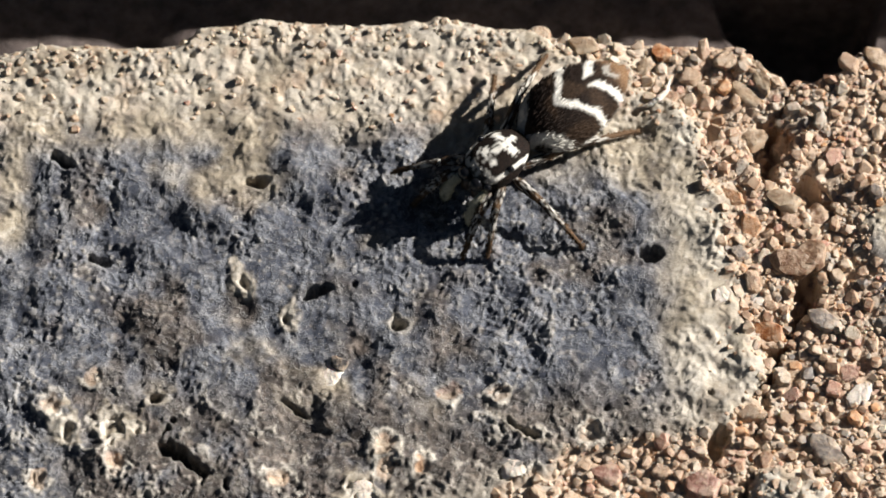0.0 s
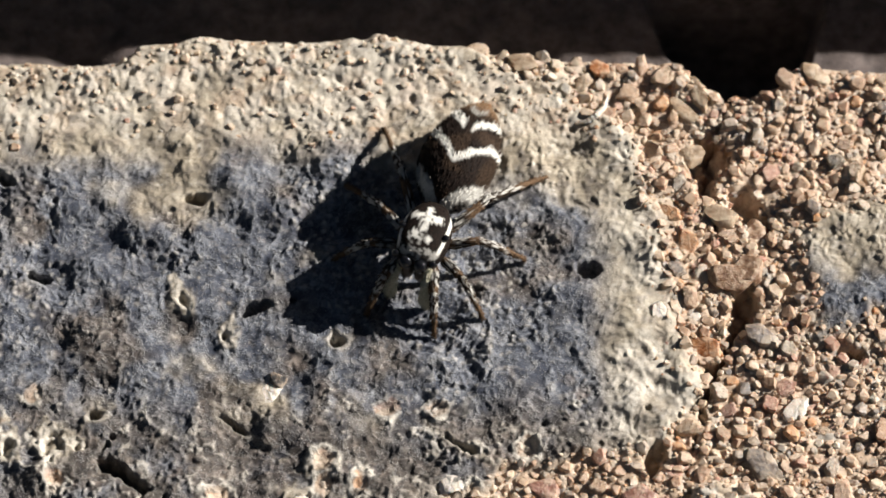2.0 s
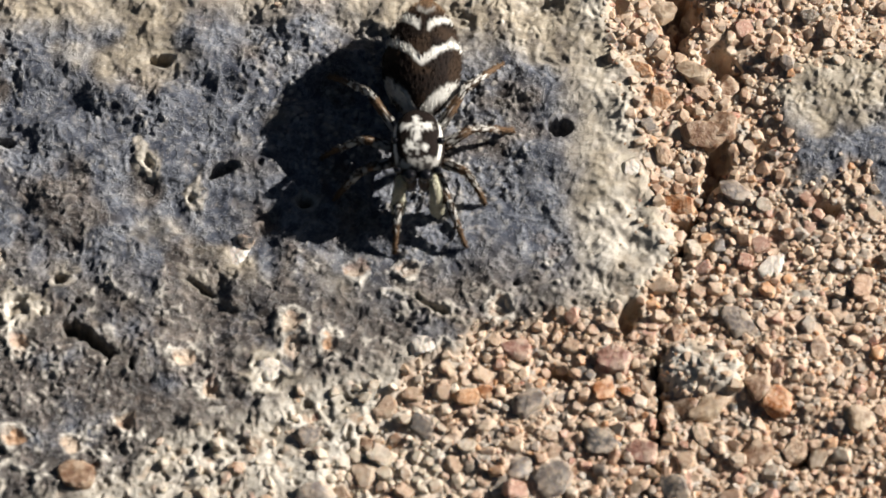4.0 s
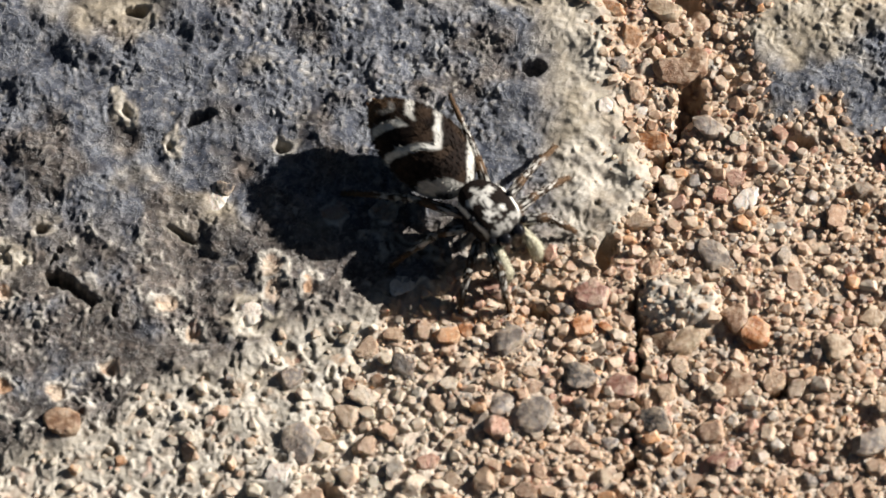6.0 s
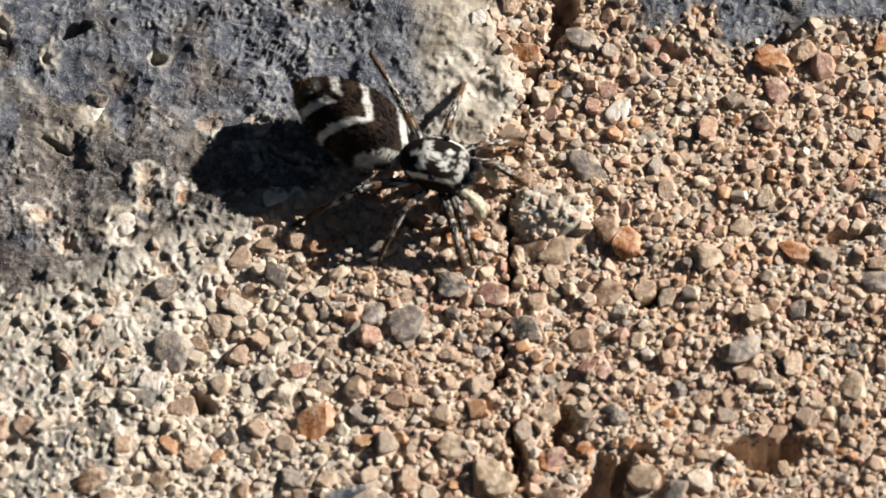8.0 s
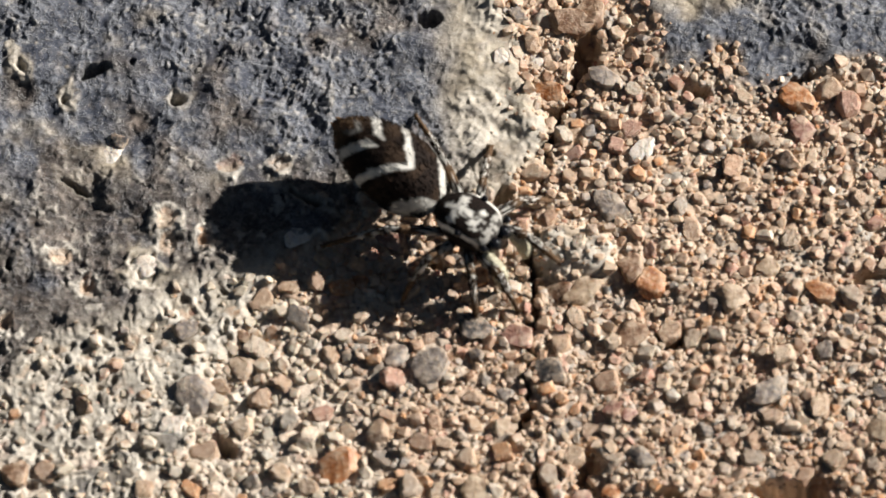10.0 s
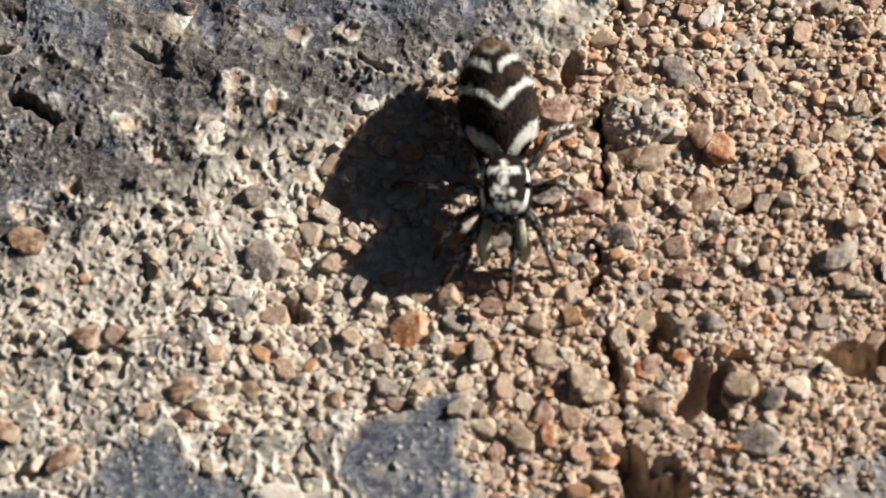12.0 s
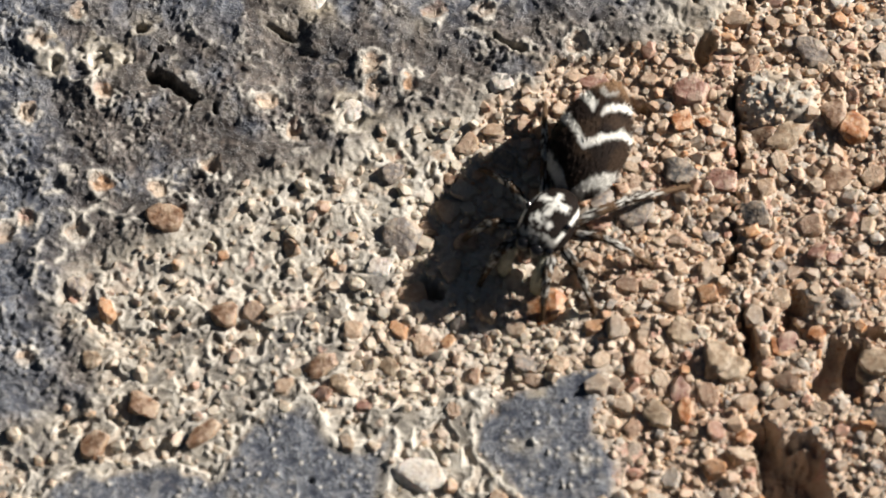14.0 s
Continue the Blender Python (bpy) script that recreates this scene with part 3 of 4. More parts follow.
slab = tagged(new("pavement", slab_mesh), "weathered concrete paving with grey film, lime crust and bared sandy gravel", "pavement", kind="structure")


def height_at(x, y):
    return float(ground(np.array([float(x)]), np.array([float(y)]))[0][0])


# an unseen slab added beyond the joint: stands a little proud to shade it
def shade_slab():
    bm = bmesh.new()
    bmesh.ops.create_cube(bm, size=1)
    for v in bm.verts:
        v.co = Vector((v.co.x * 40000 + 20, 13.4 + (v.co.y + 0.5) * 20000, -8 + (v.co.z + 0.5) * 14.4))
    bmesh.ops.bevel(bm, geom=bm.edges[:], offset=0.8, segments=3, affect="EDGES")
    bmesh.ops.scale(bm, vec=(MM, MM, MM), verts=bm.verts)
    me = bpy.data.meshes.new("pavement_north")
    bm.to_mesh(me)
    bm.free()
    me.materials.append(plain_stone("plain_concrete", (0.18, 0.16, 0.13), (0.36, 0.32, 0.27), 0.9))
    tagged(new("pavement_north", me), "plain grey concrete slab, unseen, added beyond the joint to shade it", "pavement", kind="structure")


shade_slab()


# ---- grains ----
def ball(level):
    bm = bmesh.new()
    bmesh.ops.create_icosphere(bm, subdivisions=level, radius=1)
    v = np.array([tuple(p.co) for p in bm.verts])
    f = np.array([[p.index for p in q.verts] for q in bm.faces])
    bm.free()
    return v, f


def rock(level, rng, thick):
    """A flat-topped broken grain of about radius 1: a ball cut by steep side planes, a near level top and a few chipped corners."""
    v, f = ball(level)
    sides = int(rng.integers(5, 8))
    turn = (np.arange(sides) + rng.uniform(-0.33, 0.33, sides)) * 2 * math.pi / sides
    lean = rng.uniform(-0.1, 0.45, sides)
    planes = [np.stack([np.cos(turn) * np.cos(lean), np.sin(turn) * np.cos(lean), np.sin(lean)], -1)]
    tilt = rng.normal(size=(2, 2)) * 0.16
    planes.append(np.stack([tilt[:, 0], tilt[:, 1], np.array([1.0, -1.0])], -1))
    chips = rng.normal(size=(5, 3))
    planes.append(chips)
    normals = np.concatenate(planes)
    normals /= np.linalg.norm(normals, axis=1)[:, None]
    reach = np.concatenate([rng.uniform(0.55, 0.95, sides), np.full(2, thick), rng.uniform(0.5, 0.9, 5)])
    facing = v @ normals.T
    r = np.minimum(1.0, np.where(facing > 0.05, reach / np.maximum(facing, 0.05), 9).min(1))
    r = r * (1 + 0.16 * (layered(v[:, 0] * 3 + 20, v[:, 1] * 3 + v[:, 2] * 5 + 20, 1.0, int(rng.integers(1000)), 3) - 0.5))
    out = v * r[:, None]
    wide = np.abs(out).max(0)
    return out / [wide[0], wide[0], wide[0]] * [1.1, rng.uniform(0.75, 1.05), 1.0], f


def chip(rng, thick):
    """A small angular grain: the hull of a few points, its facets flat."""
    bm = bmesh.new()
    count = int(rng.integers(5, 8))
    turn = (np.arange(count) + rng.uniform(-0.35, 0.35, count)) * 2 * math.pi / count
    for a, far, near, high in zip(turn, rng.uniform(0.8, 1.12, count), rng.uniform(0.5, 0.82, count), rng.uniform(0.7, 1.1, count)):
        bm.verts.new((far * math.cos(a), far * math.sin(a), rng.uniform(-0.2, 0.15) * thick))
        bm.verts.new((near * math.cos(a + 0.2), near * math.sin(a + 0.2), thick * high))
    bm.verts.new((0, 0, -thick))
    hull = bmesh.ops.convex_hull(bm, input=bm.verts)
    bmesh.ops.delete(bm, geom=[e for e in hull["geom_interior"] if isinstance(e, bmesh.types.BMVert)], context="VERTS")
    bmesh.ops.triangulate(bm, faces=bm.faces[:])
    bm.verts.index_update()
    v = np.array([tuple(p.co) for p in bm.verts])
    f = np.array([[p.index for p in q.verts] for q in bm.faces])
    bm.free()
    return v, f


rng = np.random.default_rng(11)
COARSE = [rock(3, rng, rng.uniform(0.34, 0.52)) for _ in range(16)]
FINE = [chip(rng, rng.uniform(0.42, 0.75)) for _ in range(48)]


def turned(rng, tip=0.16):
    """A turn about the upright, with a slight tip."""
    a, (p, q) = rng.uniform(0, 2 * math.pi), rng.normal(size=2) * tip
    c, s = math.cos(a), math.sin(a)
    m = np.array([[c, -s, 0], [s, c, 0], [0, 0, 1]])
    up = np.array([p, q, 1]) / math.sqrt(p * p + q * q + 1)
    side = np.cross([0, 1, 0], up)
    side /= np.linalg.norm(side)
    return np.stack([side, np.cross(up, side), up], 1) @ m


taken = {}


def free_spot(x, y, r, gap):
    cx, cy = int(math.floor(x)), int(math.floor(y))
    for i in (cx - 1, cx, cx + 1):
        for j in (cy - 1, cy, cy + 1):
            for px, py, pr in taken.get((i, j), ()):
                if (px - x) ** 2 + (py - y) ** 2 < (gap * (pr + r)) ** 2:
                    return False
    taken.setdefault((cx, cy), []).append((x, y, r))
    return True


# single stones that stand out: x, y, radius, stretch, turn
ORANGE_AT = [
    (8.73, -14.25, 0.30, 1.3, -20), (9.70, -13.99, 0.30, 1.0, 0), (6.19, -16.03, 0.24, 1.6, 80), (7.64, -16.75, 0.22, 1.2, -30),
    (6.52, -7.67, 0.34, 1.0, 0), (7.12, -7.75, 0.20, 1.0, 0), (11.02, -8.07, 0.50, 1.1, 60), (2.78, -12.94, 0.54, 1.1, 20),
    (15.06, -2.87, 0.50, 1.1, 0), (18.11, -2.49, 0.34, 1.0, 0), (15.39, -8.55, 0.37, 1.5, -20), (8.67, -2.36, 0.40, 1.1, 10),
    (5.90, 5.92, 0.31, 1.0, 0), (3.47, -7.67, 0.25, 1.0, 0)]
BROWN_AT = [
    (8.60, -8.25, 0.46, 1.1, 30), (10.54, -7.56, 0.43, 1.2, 60), (10.44, -9.54, 0.46, 1.1, 10), (-7.73, -15.30, 0.46, 1.0, 0),
    (-8.96, -16.26, 0.46, 1.1, 20), (-6.22, -16.12, 0.31, 1.8, 28), (-3.09, -14.37, 0.37, 1.4, 0), (-5.55, -12.79, 0.42, 1.0, 0),
    (-6.97, -10.06, 0.53, 1.1, 10), (9.37, -0.28, 0.59, 1.0, 40), (10.01, 1.05, 0.37, 1.6, 85), (9.72, -0.09, 0.53, 1.1, 60),
    (0.34, -9.09, 0.22, 1.0, 0)]
PINK_AT = [
    (6.12, -15.49, 0.35, 1.3, 70), (7.50, -9.37, 0.43, 1.2, 0), (9.80, -11.65, 0.28, 1.0, 0), (10.24, -11.83, 0.26, 1.0, 0),
    (8.87, -14.20, 0.37, 1.1, 0), (15.16, -3.84, 0.43, 1.0, 0), (-2.05, -15.51, 0.22, 1.0, 0), (4.26, -6.46, 0.37, 1.3, -20),
    (6.75, -6.81, 0.46, 1.2, -10)]
GREY_AT = [
    (11.63, -16.47, 0.55, 1.4, 5), (10.52, -13.09, 0.38, 1.2, 0), (4.50, -8.08, 0.50, 1.1, 0), (5.12, -10.15, 0.59, 1.0, 30),
    (4.33, -9.79, 0.43, 1.2, 30), (-0.92, -10.75, 0.53, 1.1, 60), (7.08, -11.06, 0.23, 1.3, 0), (13.80, -11.33, 0.53, 1.1, 60),
    (-9.39, -11.74, 0.34, 1.2, 60), (15.41, -10.21, 0.31, 1.1, 60), (18.10, -11.63, 0.37, 1.0, 0), (17.42, -9.58, 0.37, 1.2, 0),
    (10.09, -2.03, 0.43, 1.1, 0), (10.08, -5.87, 0.43, 1.7, -30)]
TAN_AT = [
    (11.24, -14.87, 0.50, 1.0, 30), (7.10, -14.56, 0.60, 1.1, 40), (6.18, -13.73, 0.45, 1.1, 0), (9.31, -8.11, 0.42, 1.8, 20),
    (14.09, -7.75, 0.39, 1.1, 0), (13.09, -8.66, 0.42, 1.1, 0), (-2.71, -14.82, 0.28, 1.0, 0), (-9.03, -13.94, 0.28, 1.0, 0),
    (-1.37, -14.40, 0.31, 1.0, 0), (5.53, -16.10, 0.46, 1.0, 0), (7.37, -14.79, 0.48, 1.1, 0), (10.98, -15.16, 0.43, 1.0, 0),
    (8.27, 3.45, 0.37, 1.2, 0), (8.25, 4.66, 0.31, 2.2, -45), (8.56, 5.22, 0.26, 2.4, -75), (5.44, 5.51, 0.31, 1.0, 0), (9.05, 1.51, 0.42, 1.3, 0),
    (11.70, 5.75, 0.43, 1.0, 0), (3.80, 6.09, 0.37, 1.2, 0), (16.67, -12.43, 0.46, 1.0, 0)]
DARK_AT = [
    (6.37, -9.21, 0.40, 1.5, -18), (9.85, -8.19, 0.15, 1.0, 0), (8.30, -10.56, 0.42, 1.0, 0), (17.67, -7.04, 0.23, 2.0, -5),
    (-2.74, -3.38, 0.28, 1.0, 0)]
WHITE_AT = [
    (7.34, -1.31, 0.26, 1.2, 80), (8.28, -1.35, 0.22, 1.0, 0), (10.98, -4.15, 0.29, 1.6, 30), (-1.53, -11.62, 0.34, 1.2, 10),
    (-0.60, -17.65, 0.68, 1.1, 20), (-2.07, -7.08, 0.37, 1.0, 0), (-2.99, -3.62, 0.34, 1.6, 60), (1.83, -6.44, 0.31, 1.2, 20)]
SINGLES = [
    ("orange stone", ORANGE, ORANGE_AT),
    ("red-brown stone", BROWN, BROWN_AT),
    ("pink feldspar grain", PINK, PINK_AT),
    ("grey stone", GREY, GREY_AT),
    ("tan sandstone grain", TAN, TAN_AT),
    ("black stone", DARK, DARK_AT),
    ("white quartz grain", WHITE, WHITE_AT),
]


def singles():
    for label, material, places in SINGLES:
        for x, y, r, stretch, turn in places:
            free_spot(x, y, r, 0.45)
            v, f = COARSE[rng.integers(16)]
            v = v @ turned(rng, 0.1).T
            v = v / np.abs(v).max(0)
            me = mesh_from("pebble", v * [r * stretch, r, r * (0.20 if material is WHITE else 0.46)], f, material)
            me.set_sharp_from_angle(angle=radians(30))
            part("pebble", me, slab, label, pose(x * MM, y * MM, (max(height_at(x, y), -0.4) + (0.0 if material is WHITE else 0.02) * r) * MM, 0, 0, turn))


singles()


def scatter():
    """Grains of the gravel bed, large ones first; the 300 largest in the seen stretch are pieces of their own."""
    shared = [mesh_from("pebble", v, f, PEBBLE) for v, f in COARSE]
    for me in shared:
        me.set_sharp_from_angle(angle=radians(30))
    own, rest = [], []
    for low, high, tries, gap in ((0.27, 0.40, 3000, 0.80), (0.17, 0.28, 16000, 0.74), (0.10, 0.17, 44000, 0.72), (0.055, 0.10, 70000, 0.72), (0.035, 0.06, 70000, 0.78)):
        x, y = rng.uniform(-12.5 if high > 0.08 else 3.0, 20.5, tries), rng.uniform(-19.6, 7.2, tries)
        r = rng.uniform(low, high, tries)
        z, _, _, _, _, bed, lace, rim, _, _, _ = ground(x, y)
        finer = smooth(7.5, 10.5, x)
        weight = bed * (1 - 0.75 * finer if low > 0.24 else 1 - 0.5 * finer if low > 0.15 else 1) + (0.06 * lace if high < 0.2 else 0.13 * lace) + (0.25 * rim if high < 0.12 else 0.10 * rim if high < 0.2 else 0)
        keep = np.flatnonzero(rng.uniform(size=tries) < weight * (0.55 if low > 0.24 else 1))
        for k in keep:
            if free_spot(x[k], y[k], r[k], gap):
                (own if low > 0.24 and len(own) < 215 else rest).append((x[k], y[k], z[k], r[k]))
    for x, y, z, r in own:
        m = pose(x * MM, y * MM, (max(z, -0.5) - rng.uniform(-0.05, 0.22) * r) * MM) @ Matrix(turned(rng)).to_4x4()
        part("pebble", shared[rng.integers(16)], slab, "", m @ Matrix.Scale(r, 4))
    verts, faces, start = [], [], 0
    for x, y, z, r in rest:
        v, f = FINE[rng.integers(48)]
        verts.append((v * r * rng.uniform([0.85, 0.7, 0.8], [1.2, 1.0, 1.1])) @ turned(rng, 0.22).T + [x, y, max(z, -0.5) - rng.uniform(-0.2, 0.28) * r])
        faces.append(f + start)
        start += len(v)
    verts = np.concatenate(verts)
    me = mesh_from("gravel", verts, np.concatenate(faces), GRAVEL, False)
    me.attributes.new("lime", "FLOAT", "POINT").data.foreach_set("value", lime_over(verts[:, 0], verts[:, 1]))
    tagged(part("gravel", me, slab, "tan, orange and grey sand grains"), kind="stuff")


# ---- the spider, in millimetres: +x ahead, +y to its left, origin on the ground below the carapace ----
def tube(stations, sides=14):
    """Closed skin round stations (x, y, z, half width, half height), along x."""
    verts, faces = [], []
    for x, y, z, w, h in stations:
        for k in range(sides):
            a = 2 * math.pi * k / sides
            verts.append((x, y + w * math.cos(a), z + h * math.sin(a)))
    n = len(stations)
    for i in range(n - 1):
        for k in range(sides):
            a, b = i * sides + k, i * sides + (k + 1) % sides
            faces.append((a, b, b + sides, a + sides))
    return np.array(verts), np.array(faces)


def hairs(verts, normals, length, lean, rng, width=0.014):
    """A thin blade on each given place, leaning towards lean."""
    way = normals + lean
    way /= np.linalg.norm(way, axis=1)[:, None]
    side = np.cross(way, rng.normal(size=way.shape))
    side *= width / np.linalg.norm(side, axis=1)[:, None]
    other = np.cross(way, side)
    tip = verts + way * (length * rng.uniform(0.6, 1.3, len(verts)))[:, None]
    v = np.stack([verts + side, verts - side * 0.5 + other * 0.8, verts - side * 0.5 - other * 0.8, tip], 1).reshape(-1, 3)
    base = 4 * np.arange(len(verts))[:, None]
    f = np.concatenate([base + [0, 1, 3], base + [1, 2, 3], base + [2, 0, 3]])
    return v, f


def value(me, name, values):
    me.attributes.new(name, "FLOAT", "POINT").data.foreach_set("value", np.asarray(values, float))


def egg(length, width, height, nx=110, sides=88):
    """The abdomen: from the waist at x = 0 back to x = -length."""
    u = (1 - np.cos(np.linspace(0.02, math.pi - 0.02, nx))) / 2
    profile = np.sqrt(np.clip(1 - ((u - 0.42) / np.where(u < 0.42, 0.42, 0.58)) ** 2, 0, 1)) ** np.where(u < 0.42, 1.0, 1.4)
    return tube([(-length * s, 0, 0.10 * height * math.sin(math.pi * s), width * p + 0.01, height * p + 0.01) for s, p in zip(u, profile)], sides)


ABDOMEN = (3.45, 1.0, 0.90)


def abdomen_coat(v):
    """White chevrons that point ahead on brown-black; grey flanks; warm tail."""
    length, width, height = ABDOMEN
    u, y = -v[:, 0] / length, np.abs(v[:, 1]) / width
    ragged = 0.05 * (layered(v[:, 0] + 40, v[:, 1] + 40, 0.16, 201, 3) - 0.5)
    s = u - 0.28 * y + ragged
    up = smooth(-0.35, 0.15, v[:, 2] / height)

    def stripe(at, half):
        return smooth(half, half * 0.55, np.abs(s - at))

    band = np.maximum(0.7 * stripe(-0.035, 0.055), 0.95 * stripe(0.31, 0.05))
    band = np.maximum(band, 0.95 * stripe(0.62, 0.06) * smooth(0.06, 0.16, y))
    band = np.maximum(band, 0.45 * stripe(0.80, 0.04) * smooth(0.3, 0.15, y))
    flank = 0.35 * (layered(v[:, 0] + 9, v[:, 1] + v[:, 2], 0.12, 211, 3) > 0.5)
    band = band * (0.25 + 0.75 * up) + (1 - up) * flank * 0.6
    warm = np.maximum(smooth(0.78, 0.95, u), 0.01 + 0.10 * smooth(0.45, 0.7, layered(v[:, 0] + 60, v[:, 1] + 60, 0.5, 217, 2)))
    return band, warm * (1 - band)


CARAPACE = (0.94, 0.70, 0.52)


def carapace_coat(v):
    """White marks on the black head, a white margin, grizzled face."""
    length, width, height = CARAPACE
    x, y, z = v[:, 0] / length, v[:, 1] / width, v[:, 2] / height

    ragged = layered(v[:, 0] + 5, v[:, 1] + 5, 0.10, 221, 3)
    edge = 0.5 * (ragged - 0.5)
    top = smooth(0.25, 0.45, z)
    ay, x = np.abs(y + 0.05) + 0.45 * edge, x + 0.25 * (layered(v[:, 0] + 15, v[:, 1] + 25, 0.16, 227, 2) - 0.5)

    # white lobes round two dark discs behind the eyes, a pale brow, a white line along each side
    def dot(cx, cy, rx, ry):
        return smooth(1.15, 0.85, np.hypot((x - cx) / rx, (ay - cy) / ry))

    lobes = np.maximum(np.maximum(dot(-0.02, 0.0, 0.30, 0.17), dot(-0.29, 0.42, 0.15, 0.24)), np.maximum(dot(-0.56, 0.0, 0.22, 0.14), dot(0.38, 0.26, 0.13, 0.20)))
    lobes = np.maximum(lobes, 0.95 * dot(-0.26, 0.0, 0.12, 0.48)) * (1 - dot(0.07, 0.41, 0.22, 0.22))
    band = lobes * smooth(0.22, 0.34, ragged)
    brow = smooth(0.60, 0.68, x + 0.5 * edge) * (0.06 + 0.45 * (ragged > 0.54))
    band = np.maximum(band, brow) * top
    margin = smooth(0.07, 0.035, np.abs(np.abs(y) + 0.22 * x * x - 0.86)) * smooth(-0.05, 0.1, z) * smooth(-0.95, -0.8, x) * smooth(0.75, 0.6, x)
    band = np.maximum(band, margin)
    return band, 0.0 * ragged


def fur(v, number, length, lean, seed, slim):
    """Hair blades on a body: places, faces and the points that they grow from."""
    pick = np.random.default_rng(seed)
    k = pick.choice(len(v), number, replace=True)
    near = v[k] + pick.normal(size=(number, 3)) * 0.012
    out = v[k] * np.array(slim)
    out /= np.maximum(np.linalg.norm(out, axis=1), 1e-6)[:, None]
    hv, hf = hairs(near, out, length, np.array(lean), pick)
    return hv, hf, np.repeat(near, 4, axis=0)


def coated(name, v, f, coat, parent, label, m, hair, seed, lean, length=0.13):
    """A haired part. Its hairs are a piece of their own, but on lower legs, where they are one with the skin."""
    if hair == 0:
        tri = np.concatenate([f[:, [0, 1, 2]], f[:, [0, 2, 3]]])
        hv, hf, root = fur(v, 260, 0.09, lean, seed, (0.0, 1, 1))
        me = mesh_from(name, np.concatenate([v, hv]), np.concatenate([tri, hf + len(v)]), COAT)
        band, warm = coat(np.concatenate([v, root]))
    else:
        me = mesh_from(name, v, f, COAT)
        band, warm = coat(v)
    value(me, "band", band), value(me, "warm", warm)
    ob = part(name, me, parent, label, m)
    if hair:
        hv, hf, root = fur(v, hair, length, lean, seed, (0.35, 1, 1.1))
        hm = mesh_from("hairs", hv, hf, COAT)
        band, warm = coat(root)
        value(hm, "band", band), value(hm, "warm", warm)
        tagged(part("hairs", hm, ob, "short white and dark scale hairs"), kind="stuff")
    return ob


def simple(name, v, f, material, parent, label="", m=None):
    return part(name, mesh_from(name, v, f, material), parent, label, m)


# side (+1 left), hip x, hip y, femur, lower leg, resting foot x, y
LEGS = [(s, hx, s * hy, a, b, fx, s * fy) for s in (1, -1) for hx, hy, a, b, fx, fy in
        ((0.55, 0.42, 0.92, 1.28, 2.2, 0.95), (0.30, 0.52, 0.95, 1.38, 1.35, 2.05), (-0.05, 0.52, 1.0, 1.68, -0.80, 2.65), (-0.40, 0.42, 1.5, 2.2, -3.2, 2.3))]
# where single feet stand: seconds from, until, x, y; legs are numbered from the front, left side first
HOLDS = {0: ((0, 0.5, 0.51, -0.33), (2.5, 2.5, 1.63, -2.86), (3, 3.75, 1.78, -3.05), (6, 6.5, 6.43, -5.07)),
         1: ((0, 0.5, 1.18, -0.33), (1, 1.25, 1.01, -0.23), (2.5, 2.5, 2.37, -1.80), (3, 3.75, 3.54, -2.37), (6, 6.5, 6.38, -3.44), (8, 8.25, 8.38, -5.08)),
         2: ((0, 0.5, 3.72, 0.00), (1, 1.5, 3.07, 0.59), (2.5, 2.5, 3.92, 0.15), (3, 3.75, 4.32, -0.25), (6, 6.5, 6.29, -2.22), (8, 8.25, 6.91, -3.29)),
         3: ((0, 0.25, 5.34, 3.60), (1, 1.25, 4.79, 2.42), (2.5, 2.5, 4.13, 2.32), (3, 3.75, 4.76, 2.25), (6, 6.5, 3.05, -0.22), (8, 8.25, 4.15, -1.58)),
         4: ((8, 8.25, 6.99, -8.55),),
         5: ((0, 0.25, -2.10, 2.05), (1, 1.25, -0.02, 4.93)),
         6: ((0, 0.25, 1.44, 5.66), (1, 1.25, 1.38, 5.69)),
         7: ((0, 0.25, 2.78, 5.73), (1, 1.25, 2.98, 5.82), (2.5, 2.5, 1.52, 4.64), (3, 3.75, -0.46, 2.83))}
HIP_Z = 0.78


def limb(points, sides=10):
    return tube([(x, 0, z, r, r) for x, z, r in points], sides)


def leg_coat(v):
    ring = layered(v[:, 0] + 30, v[:, 0] * 0, 0.5, 231, 2)
    speck = layered(v[:, 0] + 3, v[:, 1] * 2 + v[:, 2] + 8, 0.09, 233, 3)
    return 0.65 * smooth(0.54, 0.64, 0.4 * ring + 0.6 * speck) * smooth(-0.1, 0.06, v[:, 2] + 0.05), 0.5 * smooth(0.6, 0.35, ring)


def shin_coat(v):
    far = v[:, 0] / v[:, 0].max()
    speck = layered(v[:, 0] + 3, v[:, 1] * 2 + v[:, 2] + 8, 0.10, 239, 3)
    return 0.7 * smooth(0.52, 0.62, speck) * smooth(0.62, 0.45, far), 0.10 + 0.40 * smooth(0.30, 0.55, far)


